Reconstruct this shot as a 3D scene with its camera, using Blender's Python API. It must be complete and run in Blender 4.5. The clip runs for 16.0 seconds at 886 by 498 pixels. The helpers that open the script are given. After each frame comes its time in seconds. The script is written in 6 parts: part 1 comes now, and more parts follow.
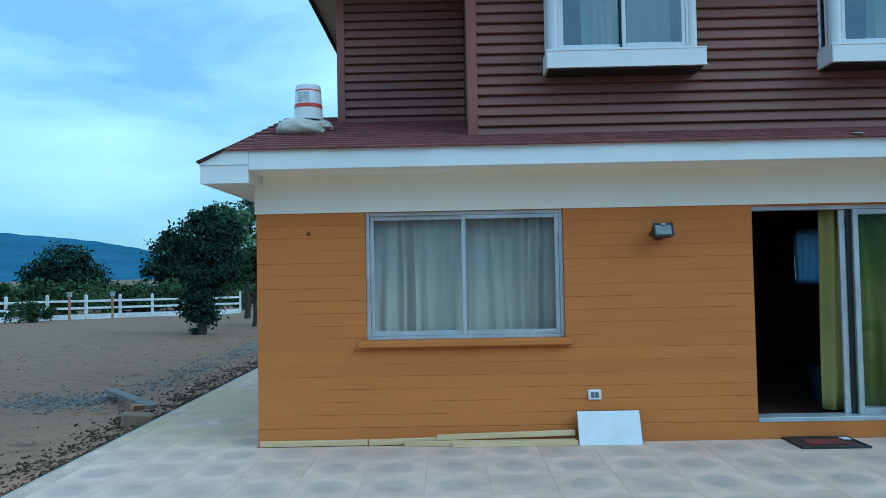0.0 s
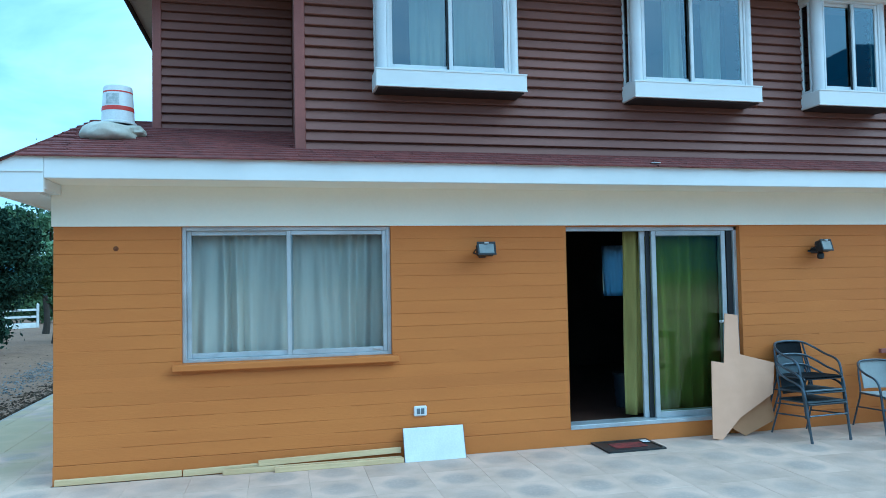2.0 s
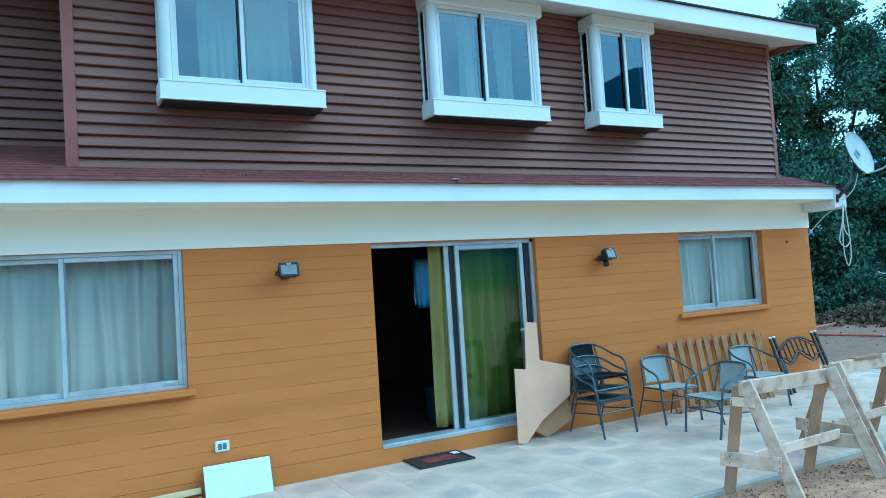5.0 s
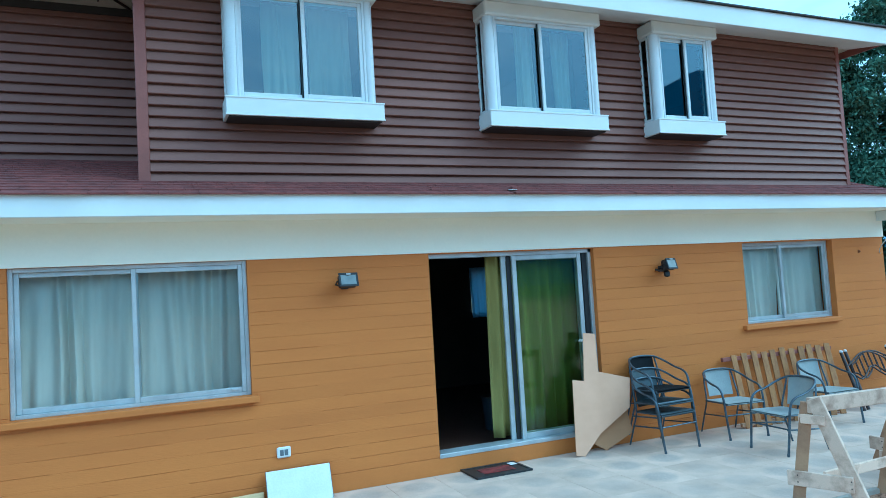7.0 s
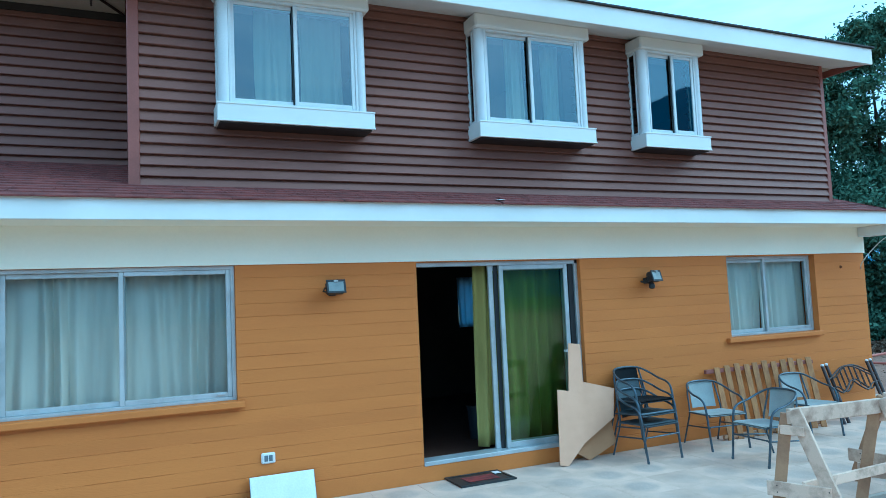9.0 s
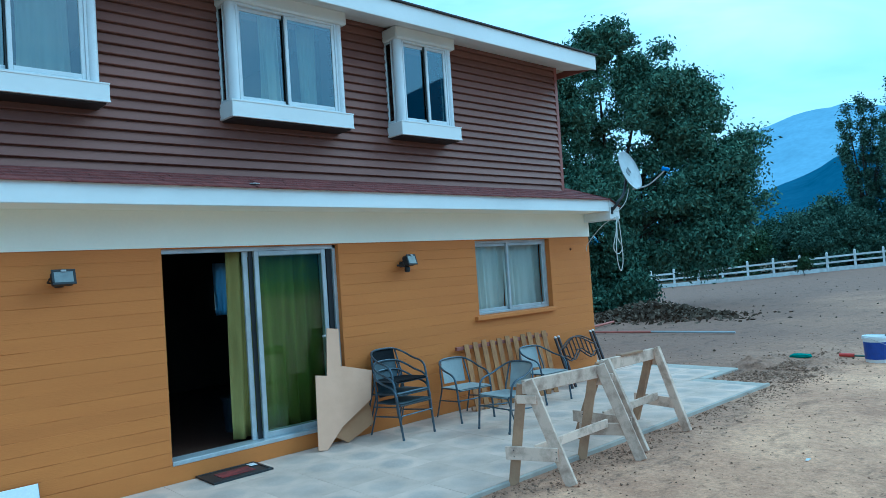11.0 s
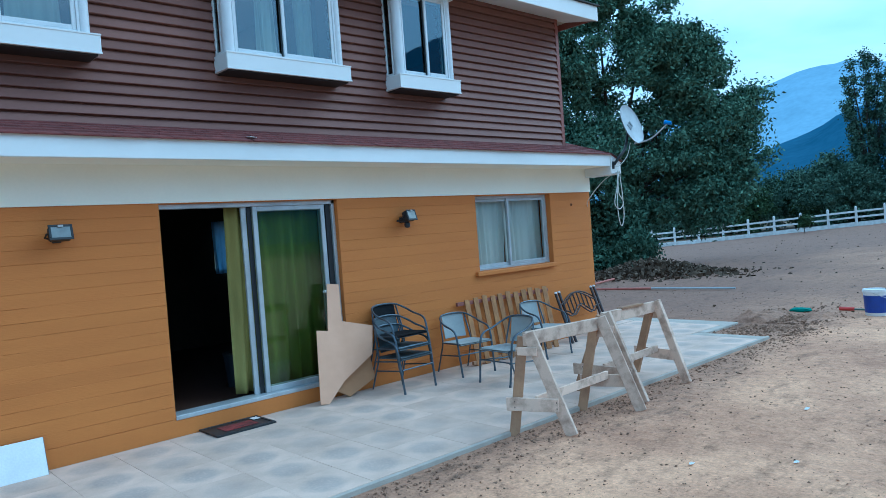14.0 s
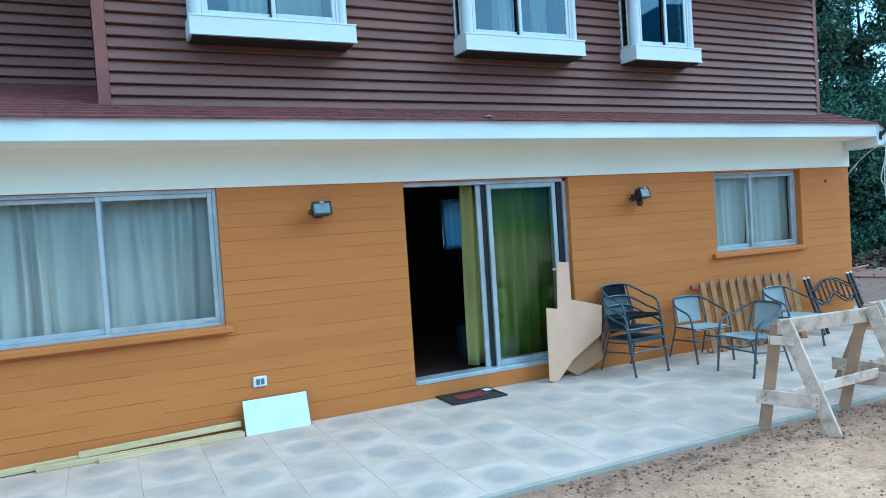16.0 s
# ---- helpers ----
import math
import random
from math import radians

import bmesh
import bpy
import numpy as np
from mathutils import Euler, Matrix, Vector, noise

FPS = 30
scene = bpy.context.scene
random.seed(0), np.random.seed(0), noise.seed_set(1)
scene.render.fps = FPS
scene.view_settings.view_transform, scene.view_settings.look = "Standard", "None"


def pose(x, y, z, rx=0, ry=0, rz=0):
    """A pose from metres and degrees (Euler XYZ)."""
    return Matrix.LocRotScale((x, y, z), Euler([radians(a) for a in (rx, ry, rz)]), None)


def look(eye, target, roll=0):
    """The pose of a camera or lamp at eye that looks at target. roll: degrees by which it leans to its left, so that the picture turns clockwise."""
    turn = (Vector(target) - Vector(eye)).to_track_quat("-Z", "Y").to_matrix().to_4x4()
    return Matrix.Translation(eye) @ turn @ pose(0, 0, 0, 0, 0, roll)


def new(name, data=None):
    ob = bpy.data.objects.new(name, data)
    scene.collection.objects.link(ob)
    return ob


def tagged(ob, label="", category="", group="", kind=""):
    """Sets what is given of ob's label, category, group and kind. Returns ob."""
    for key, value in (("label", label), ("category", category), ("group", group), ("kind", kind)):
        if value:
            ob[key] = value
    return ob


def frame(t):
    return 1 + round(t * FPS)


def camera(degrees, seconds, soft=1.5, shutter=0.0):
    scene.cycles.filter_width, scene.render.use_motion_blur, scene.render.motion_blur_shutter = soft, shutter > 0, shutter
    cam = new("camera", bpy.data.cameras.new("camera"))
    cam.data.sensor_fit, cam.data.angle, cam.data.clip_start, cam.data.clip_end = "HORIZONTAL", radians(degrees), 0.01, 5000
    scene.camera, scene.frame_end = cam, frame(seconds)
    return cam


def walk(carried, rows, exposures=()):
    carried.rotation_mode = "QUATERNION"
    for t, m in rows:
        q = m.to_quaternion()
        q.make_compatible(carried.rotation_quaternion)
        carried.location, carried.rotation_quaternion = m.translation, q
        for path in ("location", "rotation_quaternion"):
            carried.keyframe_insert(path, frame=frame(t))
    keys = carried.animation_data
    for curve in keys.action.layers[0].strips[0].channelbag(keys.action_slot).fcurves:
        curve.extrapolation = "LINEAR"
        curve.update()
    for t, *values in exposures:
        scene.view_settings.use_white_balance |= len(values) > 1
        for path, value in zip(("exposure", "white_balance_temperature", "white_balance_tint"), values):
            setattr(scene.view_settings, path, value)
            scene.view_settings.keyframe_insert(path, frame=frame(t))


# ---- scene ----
cam = camera(64.4, 16.0, soft=0.75)
EXPOSURES = [(0, 0.0, 4305, -13), (0.8, 0.03, 4327, -13), (1.5, 0.42, 4333, -11), (2.2, 0.54, 4115, -17), (3.5, 0.75, 3970, -24), (8, 0.65, 4050, -19), (10.5, 0.48, 4005, -20), (11.5, -0.02, 4195, -17), (12, -0.27, 4355, -14), (13, -0.18, 4365, -11), (13.5, 0.0, 4280, -9), (14, 0.31, 4215, -10), (14.7, 0.6, 4202, -11), (16, 0.74, 4185, -14)]
PATH = [
    (0, (1.814, -6.58, 1.6), (1.794, -4.582, 1.663), -1.1),
    (0.5, (1.828, -6.498, 1.612), (1.902, -4.502, 1.711), -0.9),
    (1, (1.828, -6.501, 1.686), (2.019, -4.512, 1.783), 0.3),
    (1.5, (1.843, -6.502, 1.657), (2.198, -4.535, 1.731), -0.8),
    (2, (1.848, -6.523, 1.689), (2.304, -4.577, 1.765), -1.1),
    (2.5, (1.813, -6.489, 1.75), (2.417, -4.584, 1.804), -2.0),
    (3, (1.938, -6.485, 1.783), (2.708, -4.641, 1.848), -1.9),
    (3.5, (2.025, -6.459, 1.804), (2.926, -4.674, 1.844), -2.9),
    (3.7, (2.023, -6.448, 1.809), (2.958, -4.681, 1.844), -3.3),
    (5.8, (2.026, -6.477, 1.727), (2.942, -4.703, 1.852), -3.8),
    (6, (2.042, -6.487, 1.726), (2.934, -4.702, 1.857), -4.1),
    (6.5, (2.028, -6.511, 1.754), (2.859, -4.697, 1.894), -4.0),
    (7, (2.004, -6.482, 1.79), (2.794, -4.648, 1.907), -3.4),
    (7.5, (1.991, -6.51, 1.808), (2.758, -4.667, 1.936), -3.1),
    (8, (1.983, -6.525, 1.764), (2.772, -4.692, 1.905), -2.8),
    (10.3, (2.058, -6.559, 1.765), (3.019, -4.81, 1.886), -3.1),
    (10.5, (2.08, -6.574, 1.769), (3.166, -4.897, 1.86), -3.8),
    (11, (2.094, -6.552, 1.788), (3.457, -5.091, 1.848), -3.8),
    (11.5, (2.172, -6.559, 1.765), (3.762, -5.345, 1.806), -3.5),
    (12, (2.181, -6.569, 1.783), (3.857, -5.477, 1.795), -3.7),
    (12.5, (2.183, -6.548, 1.778), (3.84, -5.428, 1.787), -4.2),
    (13, (2.184, -6.539, 1.764), (3.817, -5.385, 1.766), -4.1),
    (13.5, (2.154, -6.527, 1.741), (3.685, -5.241, 1.736), -3.7),
    (14, (2.125, -6.515, 1.717), (3.483, -5.047, 1.667), -4.2),
    (14.5, (2.144, -6.482, 1.7), (3.42, -4.945, 1.618), -4.5),
    (15, (2.111, -6.478, 1.706), (3.298, -4.871, 1.623), -4.5),
    (15.5, (2.072, -6.456, 1.687), (3.159, -4.78, 1.615), -4.7),
    (16, (1.953, -6.369, 1.717), (2.821, -4.569, 1.649), -3.7),
]
walk(cam, [(t, look(eye, target, roll)) for t, eye, target, roll in PATH], EXPOSURES)

# ---- sky and light ----
world = bpy.data.worlds.new("sky")
scene.world = world
world.use_nodes = True
wn, wl = world.node_tree.nodes, world.node_tree.links
wn.clear()
SUN_EL, SUN_ROT = radians(38), radians(121)
w_out = wn.new("ShaderNodeOutputWorld")
w_bg = wn.new("ShaderNodeBackground")
w_sky = wn.new("ShaderNodeTexSky")
w_sky.sky_type, w_sky.sun_disc = "NISHITA", False
w_sky.sun_elevation, w_sky.sun_rotation = SUN_EL, SUN_ROT
w_sky.air_density, w_sky.dust_density, w_sky.ozone_density = 1.2, 0.6, 2.0
w_co = wn.new("ShaderNodeTexCoord")
w_map = wn.new("ShaderNodeMapping")
w_map.inputs["Scale"].default_value = (1.3, 1.3, 4.2)
w_map.inputs["Location"].default_value = (0.75, 0.5, 0.2)
w_noise = wn.new("ShaderNodeTexNoise")
w_noise.inputs["Scale"].default_value = 1.7
w_noise.inputs["Detail"].default_value = 7.0
w_noise.inputs["Roughness"].default_value = 0.52
w_noise.inputs["Distortion"].default_value = 0.35
w_ramp = wn.new("ShaderNodeValToRGB")
w_ramp.color_ramp.elements[0].position, w_ramp.color_ramp.elements[0].color = 0.34, (0, 0, 0, 1)
w_ramp.color_ramp.elements[1].position, w_ramp.color_ramp.elements[1].color = 0.68, (1, 1, 1, 1)
w_gain = wn.new("ShaderNodeMix")
w_gain.data_type, w_gain.blend_type = "RGBA", "MULTIPLY"
w_gain.inputs["Factor"].default_value = 1.0
w_gain.inputs["B"].default_value = (0.72, 1.0, 1.12, 1)
w_mix = wn.new("ShaderNodeMix")
w_mix.data_type = "RGBA"
w_fac = wn.new("ShaderNodeMapRange")
w_fac.inputs["To Min"].default_value, w_fac.inputs["To Max"].default_value = 0.3, 1.0
w_mix.inputs["B"].default_value = (10.6, 11.6, 12.4, 1)
wl.new(w_co.outputs["Generated"], w_map.inputs["Vector"])
wl.new(w_map.outputs["Vector"], w_noise.inputs["Vector"])
wl.new(w_noise.outputs["Fac"], w_ramp.inputs["Fac"])
wl.new(w_ramp.outputs["Color"], w_fac.inputs["Value"])
wl.new(w_fac.outputs["Result"], w_mix.inputs["Factor"])
wl.new(w_sky.outputs["Color"], w_gain.inputs["A"])
wl.new(w_gain.outputs["Result"], w_mix.inputs["A"])
# an overcast sky is dimmer towards the horizon
w_sep = wn.new("ShaderNodeSeparateXYZ")
w_low = wn.new("ShaderNodeMapRange")
w_low.inputs["From Min"].default_value, w_low.inputs["From Max"].default_value = 0.0, 0.4
w_low.inputs["To Min"].default_value, w_low.inputs["To Max"].default_value = 0.66, 1.0
w_dim = wn.new("ShaderNodeVectorMath")
w_dim.operation = "SCALE"
wl.new(w_co.outputs["Generated"], w_sep.inputs["Vector"])
wl.new(w_sep.outputs["Z"], w_low.inputs["Value"])
wl.new(w_mix.outputs["Result"], w_dim.inputs[0])
wl.new(w_low.outputs["Result"], w_dim.inputs["Scale"])
wl.new(w_dim.outputs["Vector"], w_bg.inputs["Color"])
w_bg.inputs["Strength"].default_value = 0.1
wl.new(w_bg.outputs["Background"], w_out.inputs["Surface"])

sun = new("sun", bpy.data.lights.new("sun", "SUN"))
sun.data.energy, sun.data.angle, sun.data.color = 1.15, radians(40), (1.0, 0.95, 0.87)
sun.matrix_world = look((20, -9, 14.7), (5, 0, 1))


# ---- materials ----
def material(name, colour, rough=0.7, metal=0.0, second=None, scale=3.0, stretch=(1, 1, 1), fine=60.0, bump=0.15, vary=0.0, spec=0.4, mixlow=0.38, mixhigh=0.66, bumpscale=None, dist=0.004, space="Object", grain=0.12):
    """Two colours mixed by coarse noise, darkened a little by fine grain, with relief."""
    m = bpy.data.materials.new(name)
    m.use_nodes = True
    n, l = m.node_tree.nodes, m.node_tree.links
    b = n["Principled BSDF"]
    b.inputs["Roughness"].default_value, b.inputs["Metallic"].default_value = rough, metal
    b.inputs["Specular IOR Level"].default_value = spec
    second = second or tuple(c * 0.78 for c in colour)
    co = n.new("ShaderNodeTexCoord")
    mp = n.new("ShaderNodeMapping")
    mp.inputs["Scale"].default_value = stretch
    l.new(co.outputs[space], mp.inputs["Vector"])
    a = n.new("ShaderNodeTexNoise")
    a.inputs["Scale"].default_value, a.inputs["Detail"].default_value, a.inputs["Roughness"].default_value = scale, 6, 0.6
    l.new(mp.outputs["Vector"], a.inputs["Vector"])
    f = n.new("ShaderNodeTexNoise")
    f.inputs["Scale"].default_value, f.inputs["Detail"].default_value = fine, 4
    l.new(mp.outputs["Vector"], f.inputs["Vector"])
    r = n.new("ShaderNodeMapRange")
    r.inputs["From Min"].default_value, r.inputs["From Max"].default_value = mixlow, mixhigh
    l.new(a.outputs["Fac"], r.inputs["Value"])
    mix = n.new("ShaderNodeMix")
    mix.data_type = "RGBA"
    mix.inputs["A"].default_value, mix.inputs["B"].default_value = (*colour, 1), (*second, 1)
    l.new(r.outputs["Result"], mix.inputs["Factor"])
    g = n.new("ShaderNodeMapRange")
    g.inputs["To Min"].default_value, g.inputs["To Max"].default_value = 1 - grain, 1 + grain
    l.new(f.outputs["Fac"], g.inputs["Value"])
    mul = n.new("ShaderNodeVectorMath")
    mul.operation = "SCALE"
    l.new(mix.outputs["Result"], mul.inputs[0])
    l.new(g.outputs["Result"], mul.inputs["Scale"])
    last = mul
    if vary:
        oi = n.new("ShaderNodeObjectInfo")
        v = n.new("ShaderNodeMapRange")
        v.inputs["To Min"].default_value, v.inputs["To Max"].default_value = 1 - vary, 1 + vary
        l.new(oi.outputs["Random"], v.inputs["Value"])
        last = n.new("ShaderNodeVectorMath")
        last.operation = "SCALE"
        l.new(mul.outputs["Vector"], last.inputs[0])
        l.new(v.outputs["Result"], last.inputs["Scale"])
    l.new(last.outputs["Vector"], b.inputs["Base Color"])
    if bump:
        bp = n.new("ShaderNodeBump")
        bp.inputs["Strength"].default_value, bp.inputs["Distance"].default_value = bump, dist
        l.new(f.outputs["Fac"], bp.inputs["Height"])
        l.new(bp.outputs["Normal"], b.inputs["Normal"])
    return m


def foliage(name, dark, light):
    """Leaves that differ from one to the next and let a little light through."""
    m = bpy.data.materials.new(name)
    m.use_nodes = True
    n, l = m.node_tree.nodes, m.node_tree.links
    b = n["Principled BSDF"]
    geo = n.new("ShaderNodeNewGeometry")
    mix = n.new("ShaderNodeMix")
    mix.data_type = "RGBA"
    mix.inputs["A"].default_value, mix.inputs["B"].default_value = (*dark, 1), (*light, 1)
    l.new(geo.outputs["Random Per Island"], mix.inputs["Factor"])
    l.new(mix.outputs["Result"], b.inputs["Base Color"])
    b.inputs["Roughness"].default_value = 0.8
    b.inputs["Specular IOR Level"].default_value = 0.1
    return m


def clear_glass(name, tint=(0.93, 0.96, 0.96), gloss=0.0, ior=1.5):
    m = bpy.data.materials.new(name)
    m.use_nodes = True
    n, l = m.node_tree.nodes, m.node_tree.links
    out = n["Material Output"]
    n.remove(n["Principled BSDF"])
    t, g, mx, fr = n.new("ShaderNodeBsdfTransparent"), n.new("ShaderNodeBsdfGlossy"), n.new("ShaderNodeMixShader"), n.new("ShaderNodeFresnel")
    t.inputs["Color"].default_value = (*tint, 1)
    g.inputs["Roughness"].default_value = 0.02
    fr.inputs["IOR"].default_value = ior
    ad = n.new("ShaderNodeMath")
    ad.operation, ad.use_clamp = "ADD", True
    ad.inputs[1].default_value = gloss
    l.new(fr.outputs["Fac"], ad.inputs[0])
    l.new(ad.outputs["Value"], mx.inputs["Fac"])
    l.new(t.outputs["BSDF"], mx.inputs[1])
    l.new(g.outputs["BSDF"], mx.inputs[2])
    l.new(mx.outputs["Shader"], out.inputs["Surface"])
    return m


ORANGE = material("orange_paint", (0.5, 0.184, 0.038), 0.62, second=(0.44, 0.157, 0.033), scale=1.1, stretch=(1, 1, 2.2), fine=45, grain=0.05, bump=0.25, spec=0.25)
ORANGE_BOARD = material("orange_board_paint", (0.5, 0.184, 0.038), 0.6, second=(0.455, 0.162, 0.034), scale=1.3, stretch=(0.5, 1, 3), fine=38, grain=0.06, bump=0.3, vary=0.03, spec=0.25, dist=0.006)
SIDING = material("brown_siding", (0.215, 0.11, 0.086), 0.6, second=(0.185, 0.093, 0.073), scale=1.2, stretch=(0.4, 1, 3), fine=70, bump=0.2, vary=0.07, spec=0.25)
SIDING_TRIM = material("brown_trim", (0.26, 0.095, 0.072), 0.5, scale=2, fine=70, bump=0.15)
WHITE = material("white_paint", grain=0.02, colour=(0.76, 0.77, 0.75), rough=0.5, second=(0.69, 0.7, 0.68), scale=1.2, stretch=(0.6, 1, 1), fine=30, bump=0.06)
CREAM = material("cream_paint", grain=0.025, colour=(0.9, 0.87, 0.74), rough=0.65, second=(0.86, 0.83, 0.7), scale=0.8, fine=40, bump=0.1)
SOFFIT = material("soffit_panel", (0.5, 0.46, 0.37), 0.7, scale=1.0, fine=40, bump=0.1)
ALU = material("aluminium", (0.55, 0.57, 0.58), 0.42, 0.45, scale=4, fine=90, bump=0.05)
WHITE_ALU = material("white_window_frame", (0.68, 0.7, 0.71), 0.35, 0.0, second=(0.62, 0.64, 0.65), scale=3, fine=80, bump=0.03)
GLASS = clear_glass("window_glass", (0.82, 0.89, 0.9))
DOOR_GLASS = clear_glass("green_door_glass", (0.74, 0.86, 0.7), 0.02, 1.4)
SIDE_GLASS = clear_glass("dark_side_glass", (0.2, 0.26, 0.28), 0.05)
BAY_GLASS = clear_glass("upper_glass", (0.5, 0.63, 0.6), 0.17)
SHINGLE = material("red_shingle", (0.185, 0.058, 0.05), 0.9, second=(0.115, 0.04, 0.036), scale=7, fine=160, bump=0.7, dist=0.01)
# dark roof edges, and painted shade under the soffit and the bays
DARK_EDGE_SHADE = material("dark_roof_edge_and_shade", (0.03, 0.026, 0.026), 0.7, scale=6)
GROUT = material("grey_mortar", (0.46, 0.4, 0.33), 0.9, scale=4, fine=120, bump=0.5)
CONCRETE = material("pale_concrete", (0.42, 0.37, 0.31), 0.9, second=(0.33, 0.28, 0.23), scale=3, fine=90, bump=0.5)
CURTAIN = material("white_curtain", (0.82, 0.78, 0.7), 0.9, second=(0.72, 0.68, 0.6), scale=2, stretch=(4, 1, 0.4), fine=120, bump=0.1)
OLIVE = material("olive_curtain", (0.36, 0.32, 0.09), 0.85, second=(0.25, 0.22, 0.06), scale=2, stretch=(5, 1, 0.4), fine=120, bump=0.1)
def sheer(name, colour):
    """Thin cloth that daylight shines through."""
    m = material(name, colour, 0.9, scale=3, stretch=(5, 1, 0.4))
    n, l = m.node_tree.nodes, m.node_tree.links
    tr, mx = n.new("ShaderNodeBsdfTranslucent"), n.new("ShaderNodeMixShader")
    tr.inputs["Color"].default_value = (*colour, 1)
    mx.inputs["Fac"].default_value = 0.6
    l.new(n["Principled BSDF"].outputs["BSDF"], mx.inputs[1])
    l.new(tr.outputs["BSDF"], mx.inputs[2])
    l.new(mx.outputs["Shader"], n["Material Output"].inputs["Surface"])
    return m


BLUE_CLOTH = sheer("pale_blue_curtain", (0.6, 0.75, 0.9))
# near-black plaster: the dark of the unlit rooms is put into its colour
INNER_UNLIT = material("unlit_interior_wall", (0.07, 0.06, 0.05), 0.9, scale=1)
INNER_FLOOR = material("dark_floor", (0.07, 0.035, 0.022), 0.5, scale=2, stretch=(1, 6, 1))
PINE = material("new_pine", (0.66, 0.5, 0.27), 0.7, second=(0.56, 0.4, 0.2), scale=5, stretch=(0.4, 4, 4), fine=60, bump=0.2, vary=0.06)
SLAT_WOOD = material("varnished_pine", (0.38, 0.185, 0.055), 0.55, second=(0.26, 0.115, 0.037), scale=6, stretch=(5, 5, 0.6), fine=60, bump=0.15, vary=0.12)
GREY_WOOD = material("weathered_wood", (0.68, 0.5, 0.37), 0.85, second=(0.32, 0.21, 0.145), mixlow=0.45, mixhigh=0.72, scale=2.6, stretch=(3, 3, 3), fine=70, bump=0.35, vary=0.16)
BROWN_WOOD = material("stained_wood", (0.4, 0.24, 0.13), 0.8, second=(0.28, 0.16, 0.09), scale=5, fine=70, bump=0.3, vary=0.1)
BOARD = material("brown_fibreboard", (0.65, 0.385, 0.24), 0.8, second=(0.58, 0.34, 0.205), scale=2.5, fine=150, bump=0.1)
BOARD_DARK = material("rough_fibreboard", (0.46, 0.25, 0.12), 0.85, second=(0.38, 0.2, 0.09), scale=2.5, fine=150, bump=0.15)
BLACK = material("black_plastic", (0.02, 0.021, 0.023), 0.45, scale=6)
TUBE = material("grey_painted_tube", (0.1, 0.125, 0.155), 0.35, 0.4, second=(0.06, 0.07, 0.08), scale=8, fine=90, bump=0.05)
SLING = material("grey_mesh_sling", (0.37, 0.375, 0.355), 0.75, second=(0.31, 0.315, 0.3), scale=5, fine=350, bump=0.4)
DARK_SLING = material("dark_grey_mesh_sling", (0.1, 0.115, 0.125), 0.75, second=(0.075, 0.088, 0.095), scale=5, fine=350, bump=0.4)
BLACK_SLING = material("black_mesh_sling", (0.012, 0.013, 0.015), 0.85, spec=0.15, scale=5, fine=350, bump=0.4)
IRON = material("black_iron", (0.045, 0.035, 0.035), 0.5, 0.4, second=(0.07, 0.05, 0.045), scale=8)
PVC = material("white_plastic", (0.75, 0.75, 0.74), 0.4, second=(0.68, 0.68, 0.66), scale=5, fine=60, bump=0.05)
DULL_RED = material("faded_red", (0.42, 0.14, 0.1), 0.6, scale=5)
RED = material("red_paint", (0.55, 0.06, 0.045), 0.5, scale=5)
BLUE = material("blue_label", (0.03, 0.06, 0.3), 0.4, scale=8)
RUST = material("rusty_stub", (0.2, 0.075, 0.025), 0.8, scale=20)
GREEN = material("green_net", (0.025, 0.19, 0.14), 0.7, scale=20)
LENS = material("lamp_glass", (0.22, 0.23, 0.22), 0.3, 0.4, scale=10)
SACK = material("plastic_sack", (0.56, 0.53, 0.44), 0.5, second=(0.47, 0.45, 0.37), scale=7, fine=50, bump=0.4)
DISH_GREY = material("dish_grey", (0.4, 0.42, 0.43), 0.5, scale=4)
GREY_MARK = material("grey_mark", (0.16, 0.18, 0.2), 0.5, scale=4)
CABLE = material("white_cable", (0.6, 0.6, 0.55), 0.5, scale=20)
BARK = material("bark", (0.05, 0.04, 0.03), 0.95, scale=3, stretch=(3, 3, 0.7), fine=40, bump=0.8, dist=0.02)
LEAF_DARK = foliage("dark_leaves", (0.02, 0.042, 0.03), (0.15, 0.22, 0.15))
LEAF_BIG = foliage("blue_green_leaves", (0.038, 0.075, 0.05), (0.175, 0.27, 0.175))
LEAF_BLACK = foliage("deep_shade_leaves", (0.01, 0.022, 0.015), (0.045, 0.075, 0.045))
LEAF_OLIVE = foliage("olive_scrub_leaves", (0.035, 0.055, 0.022), (0.1, 0.14, 0.06))
LEAF_MID = foliage("mid_leaves", (0.02, 0.04, 0.018), (0.07, 0.105, 0.045))
LEAF_LIGHT = foliage("light_leaves", (0.1, 0.17, 0.08), (0.24, 0.34, 0.19))
LEAF_DRY = foliage("dry_leaves", (0.045, 0.03, 0.02), (0.17, 0.125, 0.085))
CLOD = foliage("soil_clods", (0.16, 0.1, 0.065), (0.4, 0.26, 0.17))
GRAVEL = foliage("grey_gravel", (0.1, 0.098, 0.095), (0.28, 0.27, 0.255))
CLOD_DARK = foliage("dark_clods", (0.035, 0.025, 0.017), (0.11, 0.08, 0.05))
CLOD_MID = foliage("brown_clods", (0.15, 0.092, 0.06), (0.37, 0.225, 0.145))
OLD_BLOCK = material("stained_block", (0.27, 0.2, 0.135), 0.9, second=(0.2, 0.14, 0.09), scale=6, fine=90, bump=0.5)
FENCE_WHITE = material("whitewashed_fence", (0.72, 0.72, 0.7), 0.7, second=(0.55, 0.54, 0.5), scale=4, fine=40, bump=0.2, vary=0.08)


